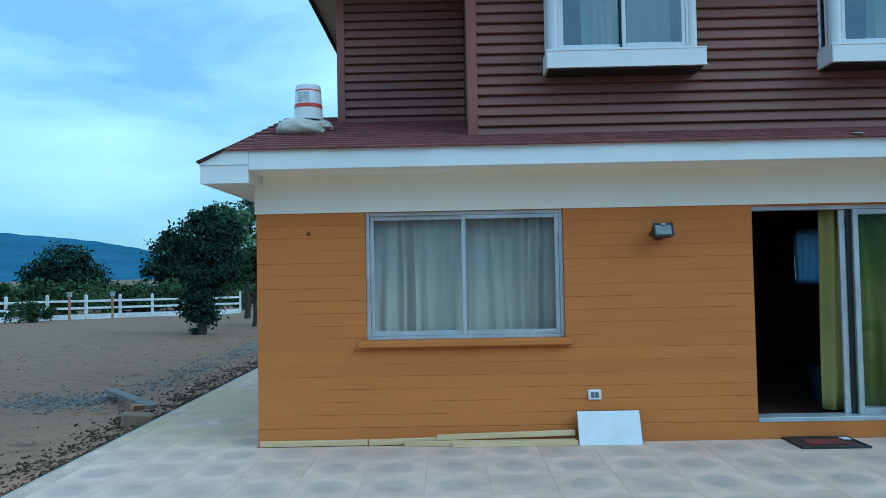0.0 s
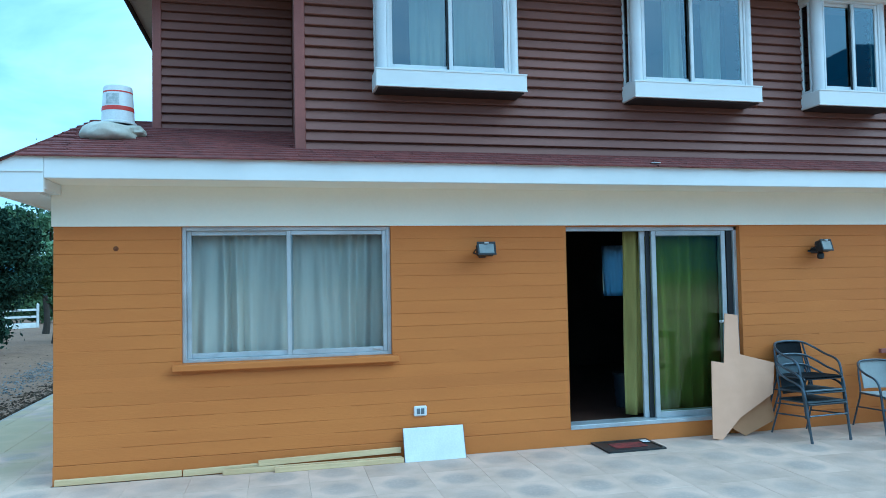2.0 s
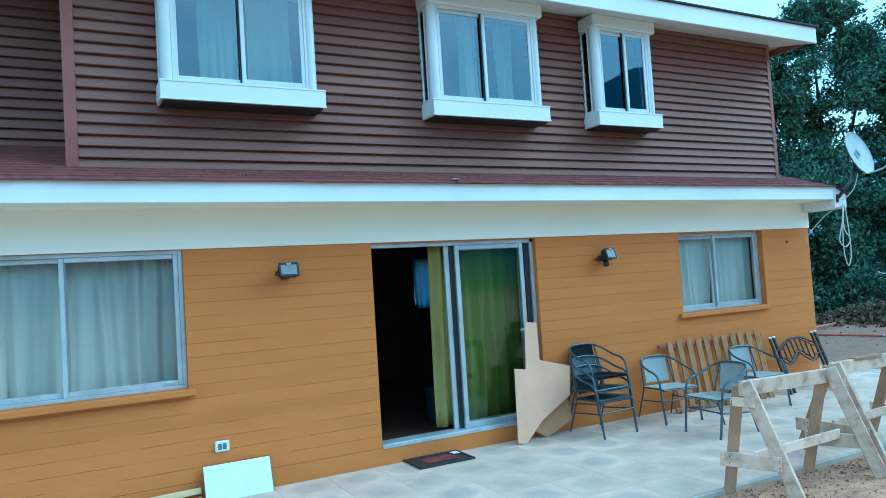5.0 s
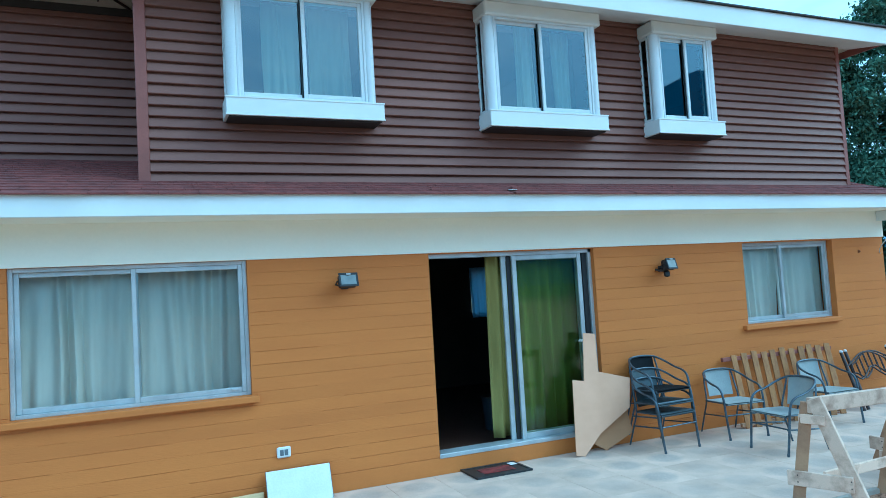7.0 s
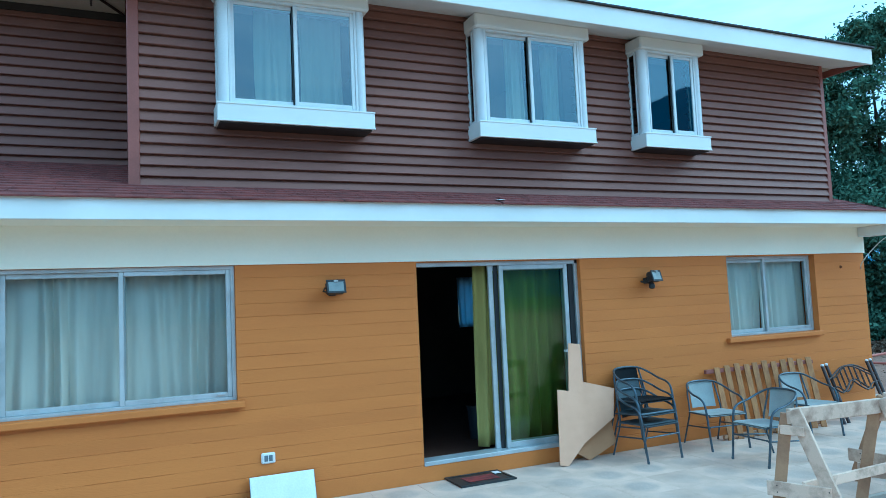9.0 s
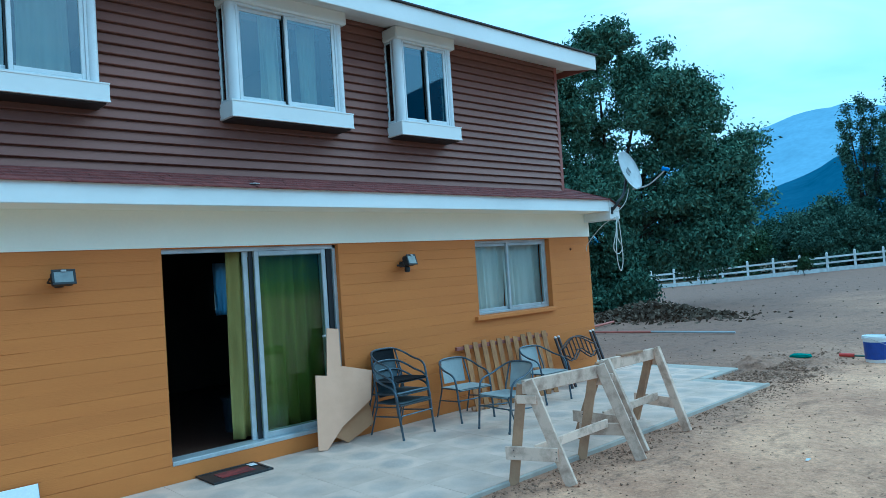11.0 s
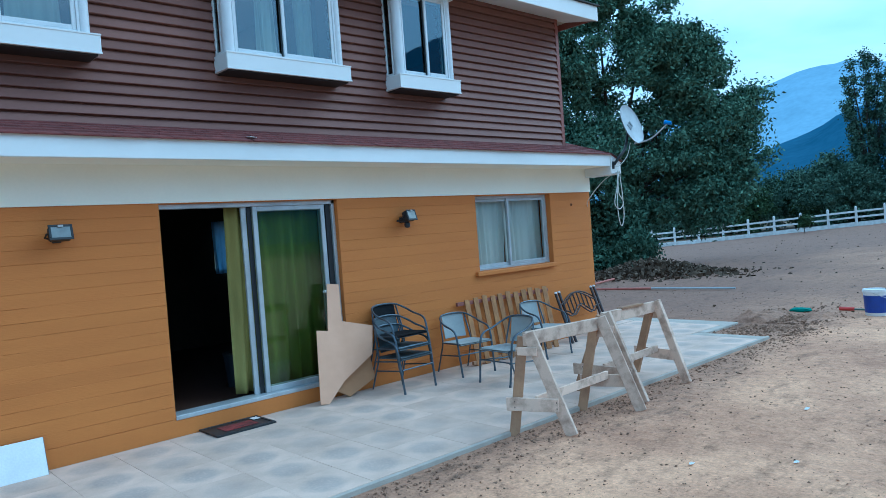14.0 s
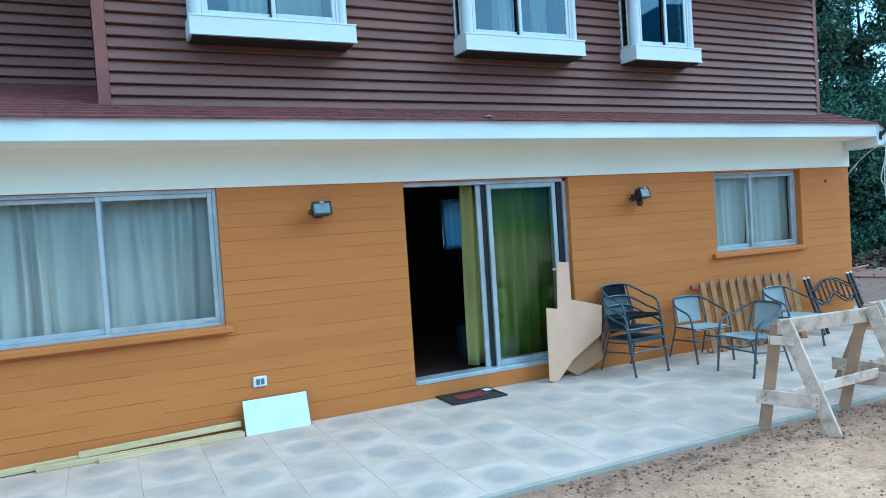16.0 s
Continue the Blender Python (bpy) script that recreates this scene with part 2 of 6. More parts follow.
def tile_material():
    """Cast tile: pale cement with a darker round medallion of small knobs."""
    m = material("cement_tile", (0.65, 0.48, 0.37), 0.8, second=(0.51, 0.375, 0.285), scale=2.2, fine=90, bump=0.3, vary=0.06)
    n, l = m.node_tree.nodes, m.node_tree.links
    b = n["Principled BSDF"]
    old = b.inputs["Base Color"].links[0].from_socket
    co = n.new("ShaderNodeTexCoord")
    nz = n.new("ShaderNodeTexNoise")
    nz.inputs["Scale"].default_value = 14
    ln = n.new("ShaderNodeVectorMath")
    ln.operation = "LENGTH"
    fl = n.new("ShaderNodeVectorMath")
    fl.operation = "MULTIPLY"
    fl.inputs[1].default_value = (1, 1, 0)
    l.new(co.outputs["Object"], fl.inputs[0])
    l.new(fl.outputs["Vector"], ln.inputs[0])
    l.new(co.outputs["Object"], nz.inputs["Vector"])
    ad = n.new("ShaderNodeMath")
    ad.operation = "MULTIPLY_ADD"
    ad.inputs[1].default_value, ad.inputs[2].default_value = 0.07, -0.035
    l.new(nz.outputs["Fac"], ad.inputs[0])
    sm = n.new("ShaderNodeMath")
    l.new(ln.outputs["Value"], sm.inputs[0])
    l.new(ad.outputs["Value"], sm.inputs[1])
    mr = n.new("ShaderNodeMapRange")
    mr.inputs["From Min"].default_value, mr.inputs["From Max"].default_value = 0.105, 0.19
    mr.inputs["To Min"].default_value, mr.inputs["To Max"].default_value = 1.0, 0.0
    l.new(sm.outputs["Value"], mr.inputs["Value"])
    vo = n.new("ShaderNodeTexVoronoi")
    vo.inputs["Scale"].default_value = 38
    l.new(co.outputs["Object"], vo.inputs["Vector"])
    kn = n.new("ShaderNodeMapRange")
    kn.inputs["From Max"].default_value = 0.6
    kn.inputs["To Min"].default_value, kn.inputs["To Max"].default_value = 0.45, 0.85
    l.new(vo.outputs["Distance"], kn.inputs["Value"])
    oi = n.new("ShaderNodeObjectInfo")
    wr = n.new("ShaderNodeMapRange")
    wr.inputs["To Min"].default_value, wr.inputs["To Max"].default_value = 0.24, 0.6
    l.new(oi.outputs["Random"], wr.inputs["Value"])
    fk = n.new("ShaderNodeMath")
    fk.operation = "MULTIPLY"
    l.new(mr.outputs["Result"], fk.inputs[0])
    l.new(kn.outputs["Result"], fk.inputs[1])
    fw = n.new("ShaderNodeMath")
    fw.operation = "MULTIPLY"
    l.new(fk.outputs["Value"], fw.inputs[0])
    l.new(wr.outputs["Result"], fw.inputs[1])
    mx = n.new("ShaderNodeMix")
    mx.data_type = "RGBA"
    mx.inputs["B"].default_value = (0.25, 0.235, 0.225, 1)
    l.new(fw.outputs["Value"], mx.inputs["Factor"])
    l.new(old, mx.inputs["A"])
    # yellow sand trodden over the paving beside the house
    geo = n.new("ShaderNodeNewGeometry")
    sx = n.new("ShaderNodeSeparateXYZ")
    l.new(geo.outputs["Position"], sx.inputs["Vector"])
    sn = n.new("ShaderNodeTexNoise")
    sn.inputs["Scale"].default_value, sn.inputs["Detail"].default_value = 1.3, 5
    l.new(geo.outputs["Position"], sn.inputs["Vector"])
    ex = n.new("ShaderNodeMapRange")
    ex.inputs["From Min"].default_value, ex.inputs["From Max"].default_value = 0.6, -0.6
    l.new(sx.outputs["X"], ex.inputs["Value"])
    ey = n.new("ShaderNodeMapRange")
    ey.inputs["From Min"].default_value, ey.inputs["From Max"].default_value = -0.4, 0.9
    l.new(sx.outputs["Y"], ey.inputs["Value"])
    es = n.new("ShaderNodeMapRange")
    es.inputs["From Min"].default_value, es.inputs["From Max"].default_value = 0.36, 0.52
    l.new(sn.outputs["Fac"], es.inputs["Value"])
    p1 = n.new("ShaderNodeMath")
    p1.operation = "MULTIPLY"
    l.new(ex.outputs["Result"], p1.inputs[0])
    l.new(ey.outputs["Result"], p1.inputs[1])
    p2 = n.new("ShaderNodeMath")
    p2.operation = "MULTIPLY"
    l.new(p1.outputs["Value"], p2.inputs[0])
    l.new(es.outputs["Result"], p2.inputs[1])
    p3 = n.new("ShaderNodeMath")
    p3.operation = "MULTIPLY"
    p3.inputs[1].default_value = 0.75
    l.new(p2.outputs["Value"], p3.inputs[0])
    m2 = n.new("ShaderNodeMix")
    m2.data_type = "RGBA"
    m2.inputs["B"].default_value = (0.48, 0.39, 0.2, 1)
    l.new(p3.outputs["Value"], m2.inputs["Factor"])
    l.new(mx.outputs["Result"], m2.inputs["A"])
    l.new(m2.outputs["Result"], b.inputs["Base Color"])
    return m


TILE = tile_material()


def soil_material():
    """Bare trodden soil: tan in front of the house, darker red-brown where it was dug."""
    m = material("bare_soil", (0.62, 0.345, 0.192), 0.95, second=(0.37, 0.19, 0.105), scale=0.7, fine=9, grain=0.22, bump=0.8, dist=0.04)
    n, l = m.node_tree.nodes, m.node_tree.links
    b = n["Principled BSDF"]
    old = b.inputs["Base Color"].links[0].from_socket
    geo = n.new("ShaderNodeNewGeometry")
    big = n.new("ShaderNodeTexNoise")
    big.inputs["Scale"].default_value, big.inputs["Detail"].default_value = 0.16, 6
    l.new(geo.outputs["Position"], big.inputs["Vector"])
    sx = n.new("ShaderNodeSeparateXYZ")
    l.new(geo.outputs["Position"], sx.inputs["Vector"])
    line = n.new("ShaderNodeMath")
    line.operation = "MULTIPLY_ADD"
    line.inputs[1].default_value = -0.28
    line.inputs[2].default_value = 6.6
    l.new(sx.outputs["X"], line.inputs[0])
    s = n.new("ShaderNodeMath")
    l.new(sx.outputs["Y"], s.inputs[0])
    l.new(line.outputs["Value"], s.inputs[1])
    nz = n.new("ShaderNodeMath")
    nz.operation = "MULTIPLY_ADD"
    nz.inputs[1].default_value, nz.inputs[2].default_value = 9.0, -4.5
    l.new(big.outputs["Fac"], nz.inputs[0])
    t = n.new("ShaderNodeMath")
    l.new(s.outputs["Value"], t.inputs[0])
    l.new(nz.outputs["Value"], t.inputs[1])
    r = n.new("ShaderNodeMapRange")
    r.inputs["From Min"].default_value, r.inputs["From Max"].default_value = -0.6, 1.8
    l.new(t.outputs["Value"], r.inputs["Value"])
    keep = n.new("ShaderNodeMapRange")
    keep.inputs["From Min"].default_value, keep.inputs["From Max"].default_value = 11.0, 14.0
    keep.inputs["To Max"].default_value = 0.92
    l.new(sx.outputs["X"], keep.inputs["Value"])
    f = n.new("ShaderNodeMath")
    f.operation = "MULTIPLY"
    l.new(r.outputs["Result"], f.inputs[0])
    l.new(keep.outputs["Result"], f.inputs[1])
    mx = n.new("ShaderNodeMix")
    mx.data_type = "RGBA"
    mx.inputs["B"].default_value = (0.155, 0.08, 0.056, 1)
    l.new(f.outputs["Value"], mx.inputs["Factor"])
    l.new(old, mx.inputs["A"])
    fx = n.new("ShaderNodeMath")
    fx.operation = "MULTIPLY_ADD"
    fx.inputs[1].default_value = 1.6
    l.new(nz.outputs["Value"], fx.inputs[0])
    l.new(sx.outputs["X"], fx.inputs[2])
    fr = n.new("ShaderNodeMapRange")
    fr.inputs["From Min"].default_value, fr.inputs["From Max"].default_value = 25, 34
    fr.inputs["To Max"].default_value = 0.88
    l.new(fx.outputs["Value"], fr.inputs["Value"])
    fm = n.new("ShaderNodeMath")
    fm.operation = "MAXIMUM"
    l.new(f.outputs["Value"], fm.inputs[0])
    l.new(fr.outputs["Result"], fm.inputs[1])
    l.new(fm.outputs["Value"], mx.inputs["Factor"])
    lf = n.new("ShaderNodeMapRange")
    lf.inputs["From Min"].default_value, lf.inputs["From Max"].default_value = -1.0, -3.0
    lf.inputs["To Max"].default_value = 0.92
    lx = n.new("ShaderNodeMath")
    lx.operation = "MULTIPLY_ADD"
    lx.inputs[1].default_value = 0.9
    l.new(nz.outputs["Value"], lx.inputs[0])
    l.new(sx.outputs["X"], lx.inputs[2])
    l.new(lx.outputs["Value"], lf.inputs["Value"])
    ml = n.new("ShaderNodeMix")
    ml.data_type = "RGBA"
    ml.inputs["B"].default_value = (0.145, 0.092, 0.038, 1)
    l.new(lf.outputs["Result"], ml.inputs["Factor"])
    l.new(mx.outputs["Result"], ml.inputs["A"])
    ds = n.new("ShaderNodeVectorMath")
    ds.operation = "DISTANCE"
    ds.inputs[1].default_value = (2.2, -6.5, 0)
    l.new(geo.outputs["Position"], ds.inputs[0])
    gr = n.new("ShaderNodeMapRange")
    gr.inputs["From Min"].default_value, gr.inputs["From Max"].default_value = 57, 61
    l.new(ds.outputs["Value"], gr.inputs["Value"])
    mg = n.new("ShaderNodeMix")
    mg.data_type = "RGBA"
    mg.inputs["B"].default_value = (0.055, 0.08, 0.03, 1)
    l.new(gr.outputs["Result"], mg.inputs["Factor"])
    l.new(ml.outputs["Result"], mg.inputs["A"])
    mx = mg
    # dark scuffs and damp spots
    sp = n.new("ShaderNodeTexNoise")
    sp.inputs["Scale"].default_value, sp.inputs["Detail"].default_value, sp.inputs["Roughness"].default_value = 2.6, 8, 0.72
    mp = n.new("ShaderNodeMapping")
    mp.inputs["Rotation"].default_value = (0, 0, 0.3)
    mp.inputs["Scale"].default_value = (0.6, 1.5, 1)
    l.new(geo.outputs["Position"], mp.inputs["Vector"])
    l.new(mp.outputs["Vector"], sp.inputs["Vector"])
    sr = n.new("ShaderNodeMapRange")
    sr.inputs["From Min"].default_value, sr.inputs["From Max"].default_value = 0.54, 0.7
    sr.inputs["To Min"].default_value, sr.inputs["To Max"].default_value = 1.0, 0.48
    l.new(sp.outputs["Fac"], sr.inputs["Value"])
    vs = n.new("ShaderNodeTexNoise")
    vs.inputs["Scale"].default_value, vs.inputs["Detail"].default_value, vs.inputs["Roughness"].default_value = 11, 6, 0.75
    l.new(geo.outputs["Position"], vs.inputs["Vector"])
    vr = n.new("ShaderNodeMapRange")
    vr.inputs["From Min"].default_value, vr.inputs["From Max"].default_value = 0.56, 0.68
    vr.inputs["To Min"].default_value, vr.inputs["To Max"].default_value = 1.0, 0.5
    l.new(vs.outputs["Fac"], vr.inputs["Value"])
    vm = n.new("ShaderNodeMath")
    vm.operation = "MULTIPLY"
    l.new(sr.outputs["Result"], vm.inputs[0])
    l.new(vr.outputs["Result"], vm.inputs[1])
    sr = vm
    gt = n.new("ShaderNodeTexNoise")
    gt.inputs["Scale"].default_value, gt.inputs["Detail"].default_value, gt.inputs["Roughness"].default_value = 34, 5, 0.8
    l.new(geo.outputs["Position"], gt.inputs["Vector"])
    gm = n.new("ShaderNodeMapRange")
    gm.inputs["From Min"].default_value, gm.inputs["From Max"].default_value = 0.3, 0.7
    gm.inputs["To Min"].default_value, gm.inputs["To Max"].default_value = 0.7, 1.32
    l.new(gt.outputs["Fac"], gm.inputs["Value"])
    gv = n.new("ShaderNodeMath")
    gv.operation = "MULTIPLY"
    l.new(sr.outputs["Value"], gv.inputs[0])
    l.new(gm.outputs["Result"], gv.inputs[1])
    # damp, dug strip along the paving
    dn = n.new("ShaderNodeMath")
    dn.operation = "MULTIPLY_ADD"
    dn.inputs[1].default_value = 1.6
    l.new(vs.outputs["Fac"], dn.inputs[0])
    l.new(sx.outputs["Y"], dn.inputs[2])
    dw = n.new("ShaderNodeMath")
    dw.operation = "MULTIPLY_ADD"
    dw.inputs[1].default_value = 2.0
    l.new(big.outputs["Fac"], dw.inputs[0])
    l.new(dn.outputs["Value"], dw.inputs[2])
    dr = n.new("ShaderNodeMapRange")
    dr.inputs["From Min"].default_value, dr.inputs["From Max"].default_value = -1.45, -0.75
    dr.inputs["To Max"].default_value = 0.62
    l.new(dw.outputs["Value"], dr.inputs["Value"])
    dm = n.new("ShaderNodeMix")
    dm.data_type = "RGBA"
    dm.inputs["B"].default_value = (0.24, 0.14, 0.09, 1)
    l.new(dr.outputs["Result"], dm.inputs["Factor"])
    l.new(mx.outputs["Result"], dm.inputs["A"])
    sc = n.new("ShaderNodeVectorMath")
    sc.operation = "SCALE"
    l.new(dm.outputs["Result"], sc.inputs[0])
    l.new(gv.outputs["Value"], sc.inputs["Scale"])
    l.new(sc.outputs["Vector"], b.inputs["Base Color"])
    return m


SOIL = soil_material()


def hazed_material(name, colour, haze_glow, strength):
    """Far wooded slopes; evening haze is put into the bluish colour and a glow."""
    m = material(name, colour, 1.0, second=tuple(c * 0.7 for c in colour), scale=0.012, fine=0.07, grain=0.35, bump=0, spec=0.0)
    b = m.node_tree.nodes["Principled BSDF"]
    b.inputs["Emission Color"].default_value = (*haze_glow, 1)
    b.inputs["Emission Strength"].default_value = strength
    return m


HILL_NEAR = hazed_material("near_hill", (0.04, 0.074, 0.112), (0.03, 0.115, 0.235), 0.3)
HILL_WEST = hazed_material("west_hill", (0.05, 0.09, 0.13), (0.05, 0.17, 0.31), 0.3)
HILL_FAR = hazed_material("far_mountain", (0.117, 0.160, 0.203), (0.229, 0.402, 0.589), 0.55)


# ---- mesh helpers ----
class Shape:
    """Vertices and faces gathered into one mesh."""

    def __init__(self):
        self.v, self.f, self.keep = [], [], False

    def add(self, verts, faces):
        k = len(self.v)
        self.v += [tuple(p) for p in verts]
        self.f += [tuple(i + k for i in f) for f in faces]
        return self

    def box(self, x0, x1, y0, y1, z0, z1, c=0.0, m=None):
        """A box with chamfered edges."""
        if c <= 0:
            v = [(x, y, z) for x in (x0, x1) for y in (y0, y1) for z in (z0, z1)]
            f = [(0, 1, 3, 2), (4, 6, 7, 5), (0, 4, 5, 1), (2, 3, 7, 6), (0, 2, 6, 4), (1, 5, 7, 3)]
        else:
            mid = Vector(((x0 + x1) / 2, (y0 + y1) / 2, (z0 + z1) / 2))
            h = Vector(((x1 - x0) / 2, (y1 - y0) / 2, (z1 - z0) / 2))
            c = min(c, h.x * 0.9, h.y * 0.9, h.z * 0.9)
            v, idx, f = [], {}, []
            for sx in (-1, 1):
                for sy in (-1, 1):
                    for sz in (-1, 1):
                        for a in range(3):
                            d = [h.x - c, h.y - c, h.z - c]
                            d[a] += c
                            idx[sx, sy, sz, a] = len(v)
                            v.append((mid.x + sx * d[0], mid.y + sy * d[1], mid.z + sz * d[2]))
            for a in range(3):
                b, e = (a + 1) % 3, (a + 2) % 3
                for s in (-1, 1):
                    loop = []
                    for p, q in ((-1, -1), (1, -1), (1, 1), (-1, 1)):
                        k = [0, 0, 0]
                        k[a], k[b], k[e] = s, p, q
                        loop.append(idx[(*k, a)])
                    f.append(tuple(loop if s > 0 else loop[::-1]))
                for p in (-1, 1):
                    for q in (-1, 1):
                        k0, k1 = [0, 0, 0], [0, 0, 0]
                        k0[a], k1[a] = -1, 1
                        k0[b] = k1[b] = p
                        k0[e] = k1[e] = q
                        loop = [idx[(*k0, b)], idx[(*k1, b)], idx[(*k1, e)], idx[(*k0, e)]]
                        f.append(tuple(loop if p * q < 0 else loop[::-1]))
            for sx in (-1, 1):
                for sy in (-1, 1):
                    for sz in (-1, 1):
                        loop = [idx[sx, sy, sz, a] for a in range(3)]
                        f.append(tuple(loop if sx * sy * sz > 0 else loop[::-1]))
        if m is not None:
            v = [m @ Vector(p) for p in v]
        return self.add(v, f)

    def tube(self, pts, r, n=8, closed=False, r1=None):
        """A round bar along a polyline."""
        pts = [Vector(p) for p in pts]
        k = len(pts)
        up, rings = None, []
        for i, p in enumerate(pts):
            a = pts[i - 1] if i else (pts[-1] if closed else p)
            b = pts[i + 1] if i < k - 1 else (pts[0] if closed else p)
            d = (b - a).normalized()
            if up is None:
                up = d.orthogonal().normalized()
            up = (up - d * up.dot(d)).normalized()
            side = d.cross(up)
            rr = r if r1 is None else r + (r1 - r) * i / (k - 1)
            rings.append([p + rr * (math.cos(2 * math.pi * j / n) * up + math.sin(2 * math.pi * j / n) * side) for j in range(n)])
        v = [q for ring in rings for q in ring]
        f = []
        for i in range(k if closed else k - 1):
            for j in range(n):
                a, b = i * n + j, i * n + (j + 1) % n
                c, d = ((i + 1) % k) * n + (j + 1) % n, ((i + 1) % k) * n + j
                f.append((a, b, c, d))
        if not closed:
            f += [tuple(range(n))[::-1], tuple(range((k - 1) * n, k * n))]
        return self.add(v, f)

    def lathe(self, profile, n=24, m=None):
        """A turned form from (radius, height) pairs."""
        v, f = [], []
        for r, z in profile:
            v += [(r * math.cos(2 * math.pi * j / n), r * math.sin(2 * math.pi * j / n), z) for j in range(n)]
        for i in range(len(profile) - 1):
            for j in range(n):
                f.append((i * n + j, i * n + (j + 1) % n, (i + 1) * n + (j + 1) % n, (i + 1) * n + j))
        f += [tuple(range(n))[::-1], tuple(range((len(profile) - 1) * n, len(profile) * n))]
        if m is not None:
            v = [m @ Vector(p) for p in v]
        return self.add(v, f)

    def prism(self, outline, thick, m=None):
        """A flat outline in x and z, pushed back along y."""
        k = len(outline)
        v = [(x, 0, z) for x, z in outline] + [(x, thick, z) for x, z in outline]
        f = [tuple(range(k)), tuple(range(k, 2 * k))[::-1]]
        f += [(i, i + k, (i + 1) % k + k, (i + 1) % k) for i in range(k)]
        if m is not None:
            v = [m @ Vector(p) for p in v]
        return self.add(v, f)

    def sheet(self, fn, nu, nv, thick=None):
        """A surface fn(u, w) over the unit square, doubled when thick."""
        v = [fn(i / nu, j / nv) for i in range(nu + 1) for j in range(nv + 1)]
        f = [(i * (nv + 1) + j, (i + 1) * (nv + 1) + j, (i + 1) * (nv + 1) + j + 1, i * (nv + 1) + j + 1) for i in range(nu) for j in range(nv)]
        return self.add(v, f)

    def mesh(self, name, mat, smooth=False):
        me = bpy.data.meshes.new(name)
        me.from_pydata(self.v, [], self.f)
        if not self.keep:
            bm = bmesh.new()
            bm.from_mesh(me)
            bmesh.ops.recalc_face_normals(bm, faces=bm.faces)
            bm.to_mesh(me)
            bm.free()
        me.materials.append(mat)
        if smooth:
            me.polygons.foreach_set("use_smooth", [True] * len(me.polygons))
            me.set_sharp_from_angle(angle=radians(40))
        return me


def part(name, shape, mat, parent=None, label="", smooth=False, at=None):
    """One mesh object, under a thing when a parent is given."""
    me = shape if isinstance(shape, bpy.types.Mesh) else shape.mesh(name, mat, smooth)
    ob = new(name, me)
    if parent is not None:
        ob.parent = parent
    if at is not None:
        ob.matrix_basis = at
    if label:
        ob["label"] = label
    return ob


def thing(name, label, category, at=None, group="", kind=""):
    ob = new(name)
    ob.empty_display_size = 0.1
    if at is not None:
        ob.matrix_basis = at
    return tagged(ob, label, category, group, kind)


def beam(p, q, h, w, c=0.003, spin=0.0):
    """A sawn timber from p to q, h deep (upright where it lies level) and w wide."""
    p, q = Vector(p), Vector(q)
    d = q - p
    m = Matrix.Translation(p) @ d.to_track_quat("Z", "Y").to_matrix().to_4x4() @ Matrix.Rotation(spin, 4, "Z")
    return Shape().box(-w / 2, w / 2, -h / 2, h / 2, 0, d.length, c, m)


def curve(pts, per=6):
    """Points along a smooth line through pts."""
    pts = [Vector(p) for p in pts]
    out = []
    for i in range(len(pts) - 1):
        a, b, c, d = pts[max(i - 1, 0)], pts[i], pts[i + 1], pts[min(i + 2, len(pts) - 1)]
        for k in range(per):
            t = k / per
            out.append(0.5 * ((2 * b) + (c - a) * t + (2 * a - 5 * b + 4 * c - d) * t * t + (3 * b - a - 3 * c + d) * t ** 3))
    out.append(pts[-1])
    return out


def wall_x(name, x0, x1, y0, y1, z0, z1, holes, mat, label, category="wall"):
    """A wall along x with rectangular openings (x0, x1, z0, z1) right through it."""
    xs = sorted({x0, x1, *[h[0] for h in holes], *[h[1] for h in holes]})
    s = Shape()
    for a, b in zip(xs, xs[1:]):
        cuts = sorted((h[2], h[3]) for h in holes if h[0] <= a and h[1] >= b)
        z = z0
        for c, d in cuts:
            if c > z:
                s.box(a, b, y0, y1, z, c)
            z = d
        if z < z1:
            s.box(a, b, y0, y1, z, z1)
    return tagged(part(name, s, mat), label, category, kind="structure")


# ---- ground ----
HX0, HX1 = 0.0, 11.35          # ground-floor corners
SILL_Z, HEAD_Z = 0.16, 2.165   # door threshold, top of the orange wall


def smooth(a, b, x):
    t = min(1, max(0, (x - a) / (b - a)))
    return t * t * (3 - 2 * t)


def ground_z(x, y):
    """The lie of the land: level by the house, rising to one side and falling away behind."""
    dx, dy = x - 2.2, y + 6.5
    r, az = math.hypot(dx, dy), math.degrees(math.atan2(dy, dx))
    if az < -120:
        az += 360
    far = 0.6 - 1.5 * smooth(-2, 42, az) + 0.6 * smooth(150, 230, az)
    z = -0.026 + far * smooth(14, 60, r)
    rough = 0.022 * noise.noise((x * 0.9, y * 0.9, 3)) + 0.016 * noise.noise((x * 2.6, y * 2.6, 7)) + 0.2 * smooth(10, 70, r) * noise.noise((x * 0.06, y * 0.06, 1))
    rough += 0.07 * max(0, 1 - math.hypot(x - 13.6, (y + 1.9) * 1.3) / 1.6) * (0.6 + noise.noise((x * 2.5, y * 2.5, 2)))
    if x < -1.5 and y > -2:
        rough -= 0.1 * smooth(-1.4, -1.9, x) * smooth(-6, -2.4, x)
    z += rough
    if -1.62 < x < 12.8 and -2.58 < y < 9.6:
        z = min(z, -0.042)
    return z


